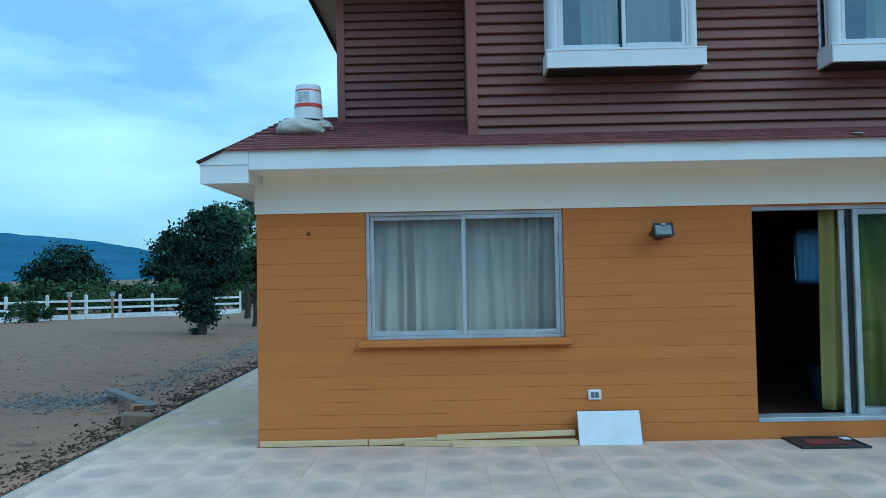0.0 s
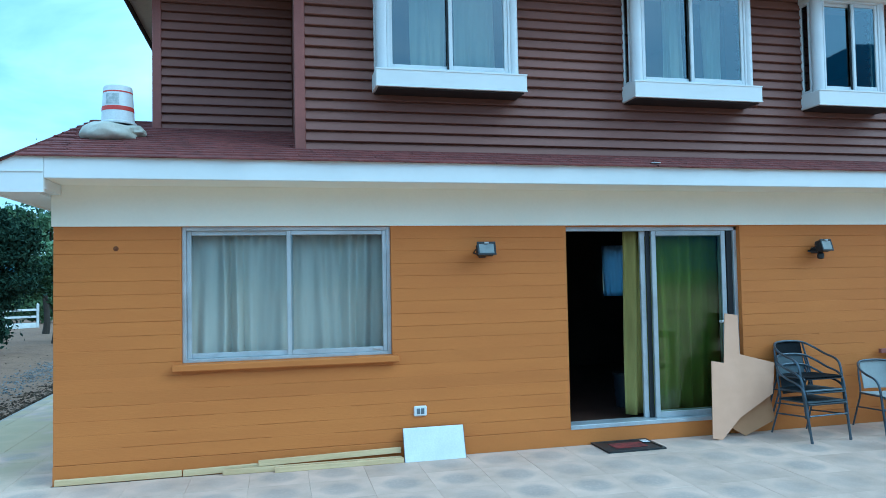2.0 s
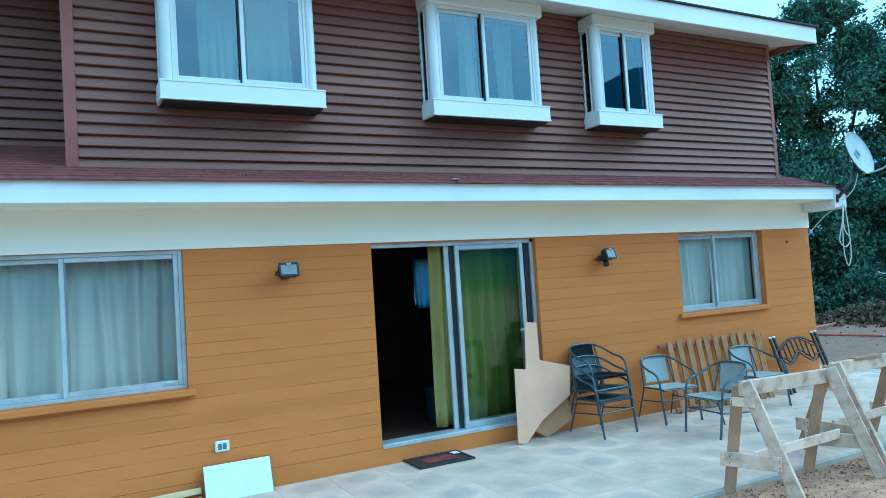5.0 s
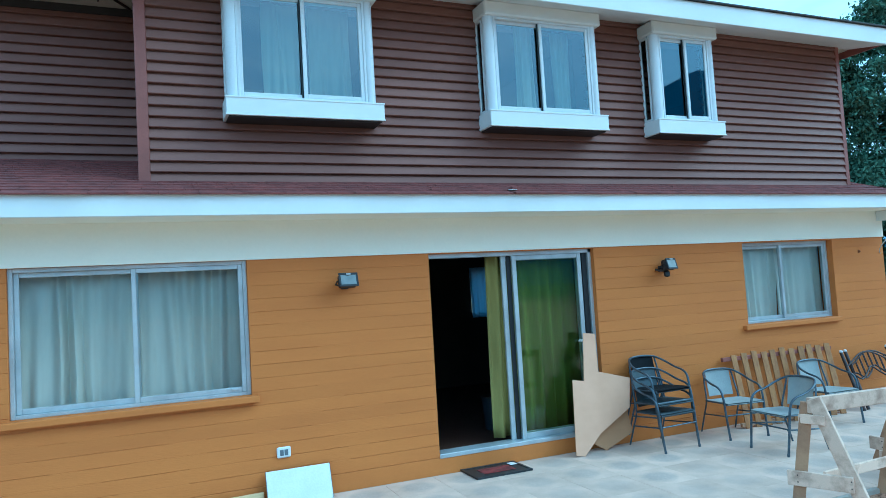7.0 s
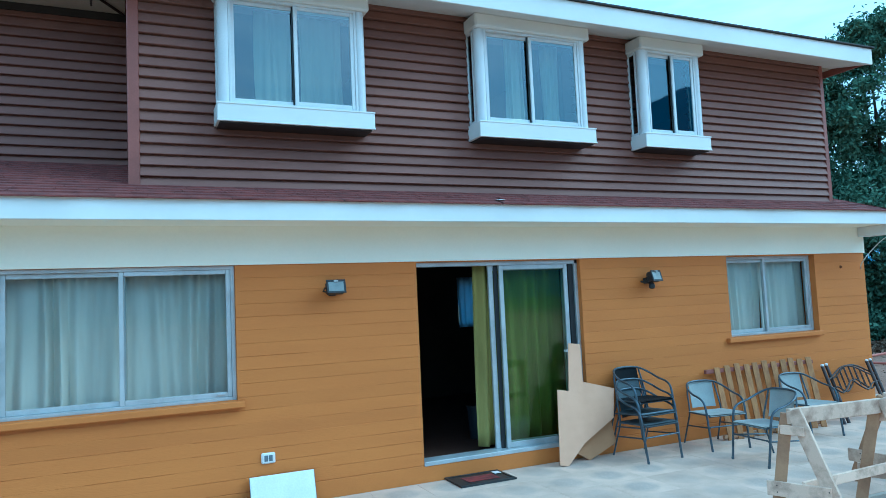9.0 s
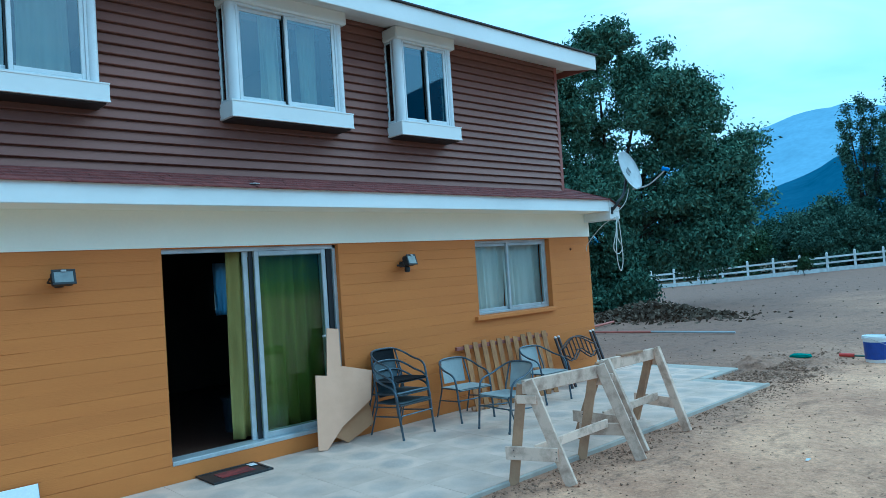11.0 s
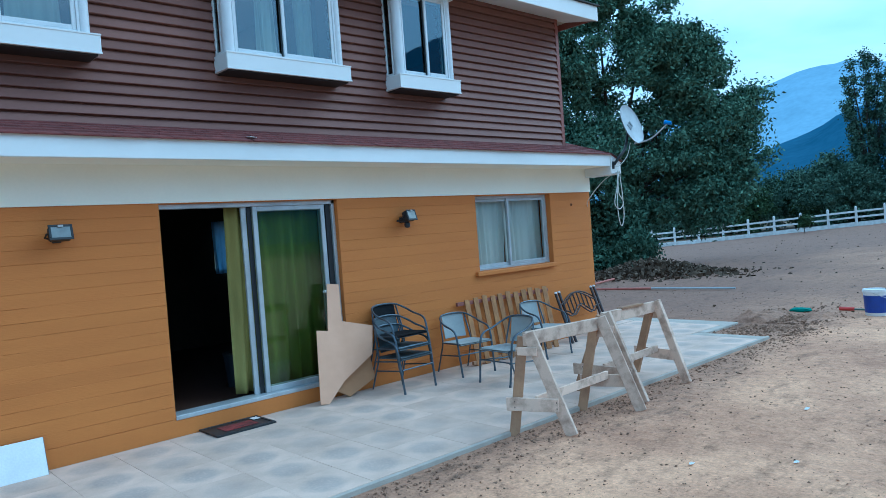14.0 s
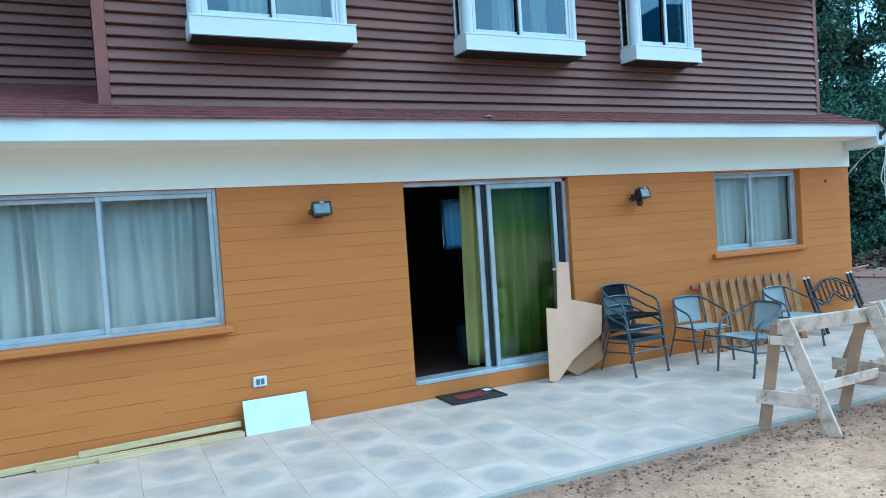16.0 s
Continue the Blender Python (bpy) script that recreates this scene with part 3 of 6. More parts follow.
def ground_mesh():
    n = 480
    def line(c, near):
        out = []
        for i in range(n + 1):
            u = 2 * i / n - 1
            out.append(c + math.copysign(near * (math.exp(abs(u) * 6.3) - 1) / 2.2, u))
        return out
    xs, ys = line(3.5, 14.0), line(-1.0, 14.0)
    s = Shape()
    s.add([(x, y, ground_z(x, y)) for x in xs for y in ys], [(i * (n + 1) + j, (i + 1) * (n + 1) + j, (i + 1) * (n + 1) + j + 1, i * (n + 1) + j + 1) for i in range(n) for j in range(n)])
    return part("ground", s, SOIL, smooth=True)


tagged(ground_mesh(), "bare trodden tan soil with scuffs and tracks", "ground", kind="structure")

# paving: a mortar bed with kerb, cast tiles upon it
patio = part("pavement", Shape().box(-1.5, 11.62, -2.5, 0.0, -0.3, -0.006, 0.01).box(11.62, 12.72, -1.62, 0.0, -0.3, -0.006, 0.01).box(-1.5, -0.005, 0.0, 9.5, -0.3, -0.006, 0.01).box(11.355, 12.72, 0.0, 1.2, -0.3, -0.006, 0.01), GROUT)
tagged(patio, "pale cement tile paving with round medallions around the house", "paving", kind="structure")
part("kerb", Shape().box(-1.56, -1.5, -2.56, 9.5, -0.3, -0.008, 0.012).box(-1.5, 11.64, -2.53, -2.4905, -0.3, -0.001, 0.004), GROUT, patio)

# ---- house: ground floor ----
W1, W2, DOOR = (1.02, 2.874, 0.965, HEAD_Z), (8.79, 10.36, 1.15, 2.15), (4.633, 6.6, SILL_Z, 2.155)
wall_x("wall_south", HX0, HX1, 0.004, 0.2, -0.2, 2.52, [W1, DOOR, W2], ORANGE, "orange painted front wall of horizontal boards")
wall_x("wall_north", HX0 + 0.2, HX1 - 0.2, 4.55, 4.75, -0.2, 3.0, [(7.23, 7.67, 1.33, 2.12)], INNER_UNLIT, "dim plastered rear wall with a small window")
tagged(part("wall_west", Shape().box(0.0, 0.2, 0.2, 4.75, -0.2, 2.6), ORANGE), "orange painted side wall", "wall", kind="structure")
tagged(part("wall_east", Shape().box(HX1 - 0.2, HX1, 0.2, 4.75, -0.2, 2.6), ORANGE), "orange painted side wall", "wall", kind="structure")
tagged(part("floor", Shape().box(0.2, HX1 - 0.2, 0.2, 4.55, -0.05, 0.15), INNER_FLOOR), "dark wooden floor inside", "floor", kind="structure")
tagged(part("ceiling", Shape().box(0.2, HX1 - 0.2, 0.2, 4.55, 2.53, 2.62), INNER_UNLIT), "plain plaster ceiling inside", "ceiling", kind="structure")
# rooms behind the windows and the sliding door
tagged(part("wall_inner_west", Shape().box(3.9, 4.0, 0.205, 4.545, 0.15, 2.53), INNER_UNLIT), "dim plaster partition wall", "wall", kind="structure")
tagged(part("wall_inner_east", Shape().box(8.3, 8.4, 0.205, 4.545, 0.15, 2.53), INNER_UNLIT), "dim plaster partition wall", "wall", kind="structure")

frieze = part("frieze", Shape().box(HX0 - 0.012, HX1 + 0.012, -0.018, 0.004, HEAD_Z, 2.5205, 0.002).box(HX0 - 0.012, 0.0, 0.004, 4.75, HEAD_Z, 2.4).box(HX1, HX1 + 0.012, 0.004, 4.75, HEAD_Z, 2.4), CREAM)
tagged(frieze, "cream painted band under the eaves", "frieze", kind="structure")
tagged(part("trim_plinth", Shape().box(HX0 - 0.003, HX1 + 0.003, -0.006, 0.004, -0.02, SILL_Z - 0.004, 0.003), ORANGE), "orange painted plinth at the wall's foot", "plinth", kind="structure")

# ---- lower roof ----
E_Y, F_TOP, F_BOT, SLOPE = -0.5, 2.695, 2.51, 0.333
def roof_z(y):
    return F_TOP + SLOPE * (y - E_Y)


lower_roof = thing("lower_roof", "low red shingled roof with white fascia", "roof", kind="structure")
part("fascia", Shape().box(0.07, 11.24, E_Y, E_Y + 0.03, F_BOT, F_TOP, 0.006), WHITE, lower_roof, "white painted fascia board")
part("soffit", Shape().box(0.0, 11.35, E_Y + 0.03, -0.019, F_BOT + 0.006, F_BOT + 0.024), CREAM, lower_roof, "cream painted soffit lining")
for side, (a, b, c) in (("west", (-0.35, 0.07, 0.0)), ("east", (11.5, 11.24, 11.35))):
    lo, hi = min(a, b), max(a, b)
    end = Shape()
    prof = [(a, 2.4), (a, 2.575), (-0.12, F_TOP - 0.006), (b, F_TOP - 0.004), (b, 2.4)] if a < b else [(a, 2.4), (a, 2.575), (b, F_TOP - 0.004), (b, 2.4)]
    end.prism(prof if a < b else prof[::-1], 0.03, Matrix.Translation((0, E_Y - 0.004, 0)))
    part("eave_return", end, WHITE, lower_roof, "white boxed eave end")
    part("eave_lip", Shape().box(lo - 0.004, hi + 0.004, E_Y - 0.012, E_Y - 0.004, 2.56, 2.572), WHITE, lower_roof)
    part("side_fascia", Shape().box(min(a, a + (0.03 if a < b else -0.03)), max(a, a + (0.03 if a < b else -0.03)), E_Y + 0.026, 5.2, 2.4, 2.575, 0.005), WHITE, lower_roof, "white painted fascia board")
    part("side_soffit", Shape().box(min(a, c) + (0.03 if a < b else 0.014), max(a, c) - (0.014 if a < b else 0.03), E_Y + 0.026, 5.2, 2.41, 2.43), WHITE, lower_roof)
part("eave_end", Shape().box(-0.32, 0.067, E_Y + 0.028, -0.02, 2.432, 2.515, 0.004), WHITE, lower_roof, "white boxed end of the eave")
part("eave_end", Shape().box(11.243, 11.47, E_Y + 0.028, -0.02, 2.385, 2.515, 0.004), WHITE, lower_roof, "white boxed end of the eave")
deck = Shape()
ridge_y = 1.9
deck.add([(-0.12, E_Y - 0.03, roof_z(E_Y - 0.03)), (11.24, E_Y - 0.03, roof_z(E_Y - 0.03)), (11.24, ridge_y, roof_z(ridge_y)), (-0.12, ridge_y, roof_z(ridge_y)),
          (-0.12, E_Y - 0.028, roof_z(E_Y) - 0.016), (11.24, E_Y - 0.028, roof_z(E_Y) - 0.016), (11.24, ridge_y, roof_z(ridge_y) - 0.05), (-0.12, ridge_y, roof_z(ridge_y) - 0.05)],
         [(0, 1, 2, 3), (7, 6, 5, 4), (0, 4, 5, 1), (1, 5, 6, 2), (2, 6, 7, 3), (3, 7, 4, 0)])
part("roof_deck", deck, SHINGLE, lower_roof)
for a, b in ((-0.37, -0.12), (11.53, 11.24)):
    s = Shape()
    back = roof_z(ridge_y)
    s.add([(a, E_Y - 0.03, 2.578), (b, E_Y - 0.03, F_TOP - 0.006), (b, ridge_y, 2.6), (a, ridge_y, 2.58), (a, E_Y - 0.03, 2.595), (b, E_Y - 0.03, F_TOP + 0.01), (b, ridge_y, back), (a, ridge_y, back - 0.115)],
          [(0, 3, 2, 1), (4, 5, 6, 7), (0, 1, 5, 4), (1, 2, 6, 5), (2, 3, 7, 6), (3, 0, 4, 7)])
    part("side_slope", s, SHINGLE, lower_roof, "shingled side slope")
    part("edge_felt", Shape().tube([(a, E_Y - 0.034, 2.586), (b, E_Y - 0.034, F_TOP + 0.004)], 0.008, 6), DARK_EDGE_SHADE, lower_roof, "thin dark felt edge")
rng = random.Random(5)
# shingle courses, each cut into tabs of uneven length
pitch = 0.125
courses = int((ridge_y - E_Y) / pitch)
for c in range(courses):
    s = Shape()
    y0 = E_Y - 0.035 + c * pitch
    x = -0.13 + (rng.random() * 0.2 if c % 2 else 0)
    while x < 11.25:
        x1 = min(x + 0.22 + rng.random() * 0.14, 11.25)
        dz, dy = rng.random() * 0.004, rng.uniform(-0.008, 0.008)
        if not (2.06 < x and x1 < 10.8 and y0 > 0.1):
            za, zb = roof_z(y0) + (0.014 if c else 0.008) + dz, roof_z(y0 + pitch * 1.25) + 0.004
            s.add([(x, y0 + dy, za), (x1 - 0.006, y0 + dy, za), (x1 - 0.006, y0 + pitch * 1.25, zb), (x, y0 + pitch * 1.25, zb),
                   (x, y0 + dy, za - 0.012), (x1 - 0.006, y0 + dy, za - 0.012)], [(0, 1, 2, 3), (0, 4, 5, 1)])
        x = x1
    if s.f:
        part("shingle_course", s, SHINGLE, lower_roof)

# ---- house: upper floor ----
U_Y, U_Z0, U_Z1, UX0, UX1 = 0.04, 2.86, 4.79, 2.02, 10.85
R_X0, R_Y, R_Z0 = 0.6, 1.25, 3.27
BAYS = [(2.75, 4.105, 3.444), (5.33, 6.685, 5.983), (7.475, 8.37, 7.955)]
wall_x("wall_upper_south", UX0, UX1, U_Y + 0.02, U_Y + 0.18, U_Z0 - 0.1, U_Z1, [(a + 0.02, b - 0.02, 3.6, 4.6) for a, b, _ in BAYS], SIDING, "upper front wall clad in brown lap siding")
tagged(part("wall_upper_west", Shape().box(UX0, UX0 + 0.15, U_Y + 0.18, R_Y, 2.8, U_Z1 + 0.1), SIDING), "side of the upper floor in brown siding", "wall", kind="structure")
tagged(part("wall_upper_east", Shape().box(UX1 - 0.15, UX1, U_Y + 0.18, 4.6, 2.7, U_Z1 + 0.1), SIDING), "side of the upper floor in brown siding", "wall", kind="structure")
tagged(part("wall_recess_south", Shape().box(R_X0, UX0 + 0.15, R_Y + 0.02, R_Y + 0.17, 3.1, 4.86), SIDING), "set-back upper wall in brown lap siding", "wall", kind="structure")
tagged(part("wall_recess_west", Shape().box(R_X0, R_X0 + 0.15, R_Y + 0.17, 4.6, 2.7, 4.86), SIDING), "side of the set-back upper floor", "wall", kind="structure")
tagged(part("wall_upper_north", Shape().box(R_X0, UX1, 4.6, 4.75, 2.6, 5.0), SIDING), "rear upper wall", "wall", kind="structure")
# unseen floor, ceiling and walls, added so the upper glass shows dark rooms
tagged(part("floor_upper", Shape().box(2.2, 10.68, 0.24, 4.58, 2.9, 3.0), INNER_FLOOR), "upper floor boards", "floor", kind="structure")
tagged(part("ceiling_upper", Shape().box(2.2, 10.68, 0.24, 4.58, 4.74, 4.78), INNER_UNLIT), "upper ceiling", "ceiling", kind="structure")
tagged(part("wall_upper_inner", Shape().box(2.2, 10.68, 3.4, 3.5, 3.0, 4.74), INNER_UNLIT), "dim inner wall upstairs", "wall", kind="structure")
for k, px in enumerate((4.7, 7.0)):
    tagged(part("wall_upper_partition_%d" % (k + 1), Shape().box(px, px + 0.1, 0.24, 3.395, 3.0, 4.74), INNER_UNLIT), "dim partition wall upstairs", "wall", kind="structure")

tagged(part("trim_corner_west", Shape().box(UX0 - 0.012, UX0 + 0.085, U_Y - 0.022, U_Y + 0.15, U_Z0 - 0.01, U_Z1 + 0.02, 0.005), SIDING_TRIM), "brown corner board", "trim", kind="structure")
tagged(part("trim_corner_east", Shape().box(UX1 - 0.06, UX1 + 0.012, U_Y - 0.022, U_Y + 0.1, U_Z0 - 0.01, U_Z1, 0.005), SIDING_TRIM), "brown corner board", "trim", kind="structure")
tagged(part("trim_corner_recess", Shape().box(R_X0 - 0.015, R_X0 + 0.075, R_Y - 0.022, R_Y + 0.1, R_Z0 - 0.04, 4.855, 0.005), SIDING_TRIM), "brown corner board", "trim", kind="structure")

# upper eaves: sloping soffit, fascia and roof
upper_roof = thing("upper_roof", "upper roof with a white front fascia and sloping soffit", "roof", kind="structure")
UE_Y, UF_BOT, UF_TOP = -0.5, 4.668, 4.885
part("fascia", Shape().box(1.72, 11.17, UE_Y, UE_Y + 0.03, UF_BOT, UF_TOP, 0.005), WHITE, upper_roof, "white painted fascia board")
s = Shape()
s.add([(1.72, UE_Y + 0.03, UF_BOT + 0.01), (11.17, UE_Y + 0.03, UF_BOT + 0.01), (11.17, U_Y + 0.06, 4.8), (1.72, U_Y + 0.06, 4.8),
       (1.72, UE_Y + 0.03, UF_BOT + 0.03), (11.17, UE_Y + 0.03, UF_BOT + 0.03), (11.17, U_Y + 0.06, 4.82), (1.72, U_Y + 0.06, 4.82)],
      [(0, 3, 2, 1), (4, 5, 6, 7), (0, 1, 5, 4), (1, 2, 6, 5), (2, 3, 7, 6), (3, 0, 4, 7)])
part("soffit", s, WHITE, upper_roof, "white painted soffit boards")
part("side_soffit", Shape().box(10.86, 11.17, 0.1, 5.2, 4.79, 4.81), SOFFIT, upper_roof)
part("side_fascia", Shape().box(11.15, 11.175, UE_Y + 0.03, 5.2, 4.7, 4.9), SIDING_TRIM, upper_roof)
part("drip_edge", Shape().box(1.68, 11.2, UE_Y - 0.03, UE_Y + 0.05, UF_TOP, UF_TOP + 0.022, 0.004), DARK_EDGE_SHADE, upper_roof, "dark felt roof edge")
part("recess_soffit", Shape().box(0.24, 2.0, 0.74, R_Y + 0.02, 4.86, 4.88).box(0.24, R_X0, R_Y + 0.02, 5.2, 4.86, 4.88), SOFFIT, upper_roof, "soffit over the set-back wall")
# trim in shadow under the soffit; the shade is put into its dark colour
part("recess_frieze", Shape().box(R_X0 + 0.08, UX0 - 0.014, R_Y - 0.03, R_Y + 0.0, 4.78, 4.859, 0.004), DARK_EDGE_SHADE, upper_roof, "board under the soffit, its shade painted dark")
part("recess_fascia", Shape().box(0.245, 1.72, 0.72, 0.74, 4.79, 4.898, 0.004), WHITE, upper_roof, "white painted fascia board")
part("recess_fascia", Shape().box(0.22, 0.24, 0.74, 5.2, 4.78, 4.898, 0.004).box(1.7, 1.718, UE_Y + 0.03, 0.715, 4.7, 4.88, 0.004), DARK_EDGE_SHADE, upper_roof, "dark brown fascia board")
part("valley_strip", Shape().tube([(1.7, 0.745, 4.846), (1.985, 1.21, 4.85)], 0.014, 6), DARK_EDGE_SHADE, upper_roof, "thin dark valley strip")
s = Shape()
s.add([(1.68, -0.53, 4.9), (11.2, -0.53, 4.9), (11.2, 5.3, 4.92), (0.2, 5.3, 4.9), (0.2, 0.7, 4.9), (1.68, 0.7, 4.9), (3.6, 2.4, 5.9), (8.6, 2.4, 5.9)],
      [(0, 1, 7, 6), (1, 2, 7), (2, 3, 6, 7), (3, 4, 6), (4, 5, 6), (5, 0, 6)])
part("roof_slope", s, SHINGLE, upper_roof, "red shingled hip roof")


# ---- windows ----
def sash(parent, x0, x1, y, z0, z1, w=0.04, d=0.028, frame_mat=ALU, glass=GLASS, name="sash"):
    """A sliding sash: a frame of four profiles round a pane."""
    f = Shape().box(x0, x0 + w, y, y + d, z0, z1, 0.004).box(x1 - w, x1, y, y + d, z0, z1, 0.004)
    f.box(x0 + w, x1 - w, y + 0.002, y + d - 0.002, z0, z0 + w * 1.15, 0.004).box(x0 + w, x1 - w, y + 0.002, y + d - 0.002, z1 - w, z1, 0.004)
    fr = part(name, f, frame_mat, parent)
    pane = Shape()
    pane.keep = True
    g = part("pane", pane.add([(x0 + w - 0.004, y + d * 0.5, z0 + w), (x1 - w + 0.004, y + d * 0.5, z0 + w), (x1 - w + 0.004, y + d * 0.5, z1 - w + 0.004), (x0 + w - 0.004, y + d * 0.5, z1 - w + 0.004)], [(0, 1, 2, 3)]), glass, fr)
    g.visible_shadow = False
    return fr


def curtain(name, label, x0, x1, y, z0, z1, mat, folds, amp, seed):
    """Hanging cloth in uneven folds."""
    r = random.Random(seed)
    ph = [r.uniform(0, 6.3) for _ in range(6)]
    def fn(u, w):
        x = x0 + (x1 - x0) * u
        a = amp * (0.12 + 0.88 * max(0, noise.noise((u * 3.3 + seed, seed * 0.7, 0.2 * w)) * 1.5 + 0.35)) * (1.25 - 0.45 * w)
        return (x + 0.012 * math.sin(9 * u + 3 * w + ph[3]), y + a * math.sin(2 * math.pi * folds * u + ph[1] + 0.5 * math.sin(2.4 * w + ph[2])) + 0.8 * amp * noise.noise((u * folds * 1.7, seed, 0.5 * w)), z0 + (z1 - z0) * w)
    s = Shape().sheet(fn, int(folds * 14), 10)
    ob = part(name, s, mat, smooth=True)
    md = ob.modifiers.new("thickness", "SOLIDIFY")
    md.thickness = 0.003
    return tagged(ob, label, "curtain")


def ground_window(name, x0, x1, z0, z1, mull, label, sill, y):
    win = thing(name, label, "window", kind="structure")
    f = Shape().box(x0, x0 + 0.035, y, y + 0.09, z0, z1, 0.003).box(x1 - 0.035, x1, y, y + 0.09, z0, z1, 0.003)
    f.box(x0 + 0.035, x1 - 0.035, y, y + 0.09, z0, z0 + 0.03, 0.003).box(x0 + 0.035, x1 - 0.035, y, y + 0.09, z1 - 0.035, z1, 0.003)
    part("window_frame", f, ALU, win, "aluminium frame")
    sash(win, x0 + 0.035, mull + 0.028, y + 0.045, z0 + 0.03, z1 - 0.035)
    sash(win, mull - 0.028, x1 - 0.035, y + 0.012, z0 + 0.03, z1 - 0.035)
    part("latch", Shape().box(x1 - 0.17, x1 - 0.1, y - 0.004, y + 0.012, z0 + 0.05, z0 + 0.07, 0.003), ALU, win)
    part("window_sill", Shape().box(sill[0], sill[1], -sill[2], y, z0 - 0.062, z0 - 0.004, 0.008), ORANGE, win, "orange painted sill")
    return win


ground_window("window_1", *W1, 1.95, "wide aluminium sliding window with closed white curtains", (0.945, 2.93, 0.08), 0.04)
ground_window("window_2", *W2, 9.54, "small aluminium sliding window with white curtains", (8.7, 10.37, 0.06), 0.08)
curtain("curtain", "white curtain drawn behind the wide window", 1.05, 1.98, 0.24, 0.8, 2.2, CURTAIN, 7, 0.045, 3)
curtain("curtain", "white curtain drawn behind the wide window", 1.94, 2.86, 0.27, 0.8, 2.2, CURTAIN, 6, 0.06, 8)
curtain("curtain", "white curtain behind the small window", 8.75, 9.52, 0.24, 1.0, 2.2, CURTAIN, 6, 0.05, 11)
curtain("curtain", "white curtain behind the small window", 9.55, 10.36, 0.25, 1.0, 2.2, CURTAIN, 5, 0.05, 14)


def bay_window(name, a, b, mull, label):
    """A shallow box bay: tray, rounded corner posts, front sashes, side lights and a head."""
    bay = thing(name, label, "bay window", kind="structure")
    y0, zb, zt, zh = -0.215, 3.425, 3.59, 4.585
    back = U_Y - 0.004
    tray = part("window_sill", Shape().box(a - 0.025, b + 0.07, y0 - 0.03, back, zb, zt, 0.006), WHITE, bay, "white boxed tray under the bay")
    part("tray_lip", Shape().box(a - 0.028, b + 0.073, y0 - 0.035, y0 - 0.03, zt - 0.012, zt + 0.002, 0.001).box(a - 0.028, b + 0.073, y0 - 0.035, y0 - 0.03, zb - 0.002, zb + 0.012, 0.001), WHITE, tray)
    # near-black underside: the shade below the bay is put into its colour
    part("underside", Shape().box(a, b + 0.045, y0, U_Y - 0.006, zb - 0.014, zb), DARK_EDGE_SHADE, bay, "underside with its shade painted dark")
    part("head", Shape().box(a - 0.025, b + 0.05, y0 - 0.035, back, zh, 4.735, 0.016), WHITE, bay, "white boxed head")
    part("corner_post", Shape().lathe([(0.062, zt), (0.062, zh)], 24, Matrix.Translation((a + 0.052, y0 + 0.062, 0))), WHITE_ALU, bay, "rounded white corner post", smooth=True)
    part("corner_post", Shape().lathe([(0.05, zt), (0.05, zh)], 24, Matrix.Translation((b - 0.04, y0 + 0.05, 0))), WHITE_ALU, bay, "rounded white corner post", smooth=True)
    x0, x1 = a + 0.085, b - 0.08
    f = Shape().box(x0, x0 + 0.022, y0 + 0.004, y0 + 0.075, zt, zh, 0.003).box(x1 - 0.022, x1, y0 + 0.004, y0 + 0.075, zt, zh, 0.003)
    f.box(x0 + 0.022, x1 - 0.022, y0 + 0.004, y0 + 0.075, zt, zt + 0.022, 0.003).box(x0 + 0.022, x1 - 0.022, y0 + 0.004, y0 + 0.075, zh - 0.025, zh, 0.003)
    part("window_frame", f, WHITE_ALU, bay)
    sash(bay, x0 + 0.022, mull + 0.02, y0 + 0.045, zt + 0.022, zh - 0.025, 0.036, 0.024, WHITE_ALU, BAY_GLASS)
    sash(bay, mull - 0.02, x1 - 0.022, y0 + 0.012, zt + 0.022, zh - 0.025, 0.036, 0.024, WHITE_ALU, BAY_GLASS)
    # black strip drawn for the shadow line where the sashes overlap
    part("track_shadow", Shape().box(mull - 0.034, mull - 0.02, y0 + 0.03, y0 + 0.044, zt + 0.024, zh - 0.027, 0.001), BLACK, bay, "black strip put in for the shadow between the sashes")
    for x in (a - 0.005, b + 0.0):
        sd = part("side_light", Shape().box(x, x + 0.03, y0 + 0.11, y0 + 0.13, zt, zh, 0.003).box(x, x + 0.03, U_Y - 0.034, U_Y - 0.006, zt, zh, 0.003).box(x, x + 0.03, y0 + 0.13, U_Y - 0.034, zt, zt + 0.03).box(x, x + 0.03, y0 + 0.13, U_Y - 0.034, zh - 0.03, zh), WHITE_ALU, bay)
        g = part("pane", Shape().box(x + 0.012, x + 0.016, y0 + 0.128, U_Y - 0.032, zt + 0.028, zh - 0.028), SIDE_GLASS, sd)
        g.visible_shadow = False
    return bay


for k, (a, b, m) in enumerate(BAYS):
    bay_window("window_%d" % (k + 3), a, b, m, ("large white bay window with pale curtains", "white bay window with a pale curtain at one side", "narrow white bay window with dark glass")[k])
curtain("curtain", "pale curtain hanging behind the large bay window", 3.12, 3.45, 0.12, 3.6, 4.62, CURTAIN, 4, 0.02, 21)
curtain("curtain", "pale curtain hanging behind the large bay window", 3.55, 3.98, 0.14, 3.6, 4.62, CURTAIN, 5, 0.02, 24)
curtain("curtain", "pale curtain behind the middle bay window", 5.76, 6.0, 0.0, 3.6, 4.6, CURTAIN, 4, 0.02, 22)
curtain("curtain", "pale curtain at the edge of the middle bay window", 6.3, 6.52, 0.1, 3.6, 4.6, CURTAIN, 4, 0.02, 25)

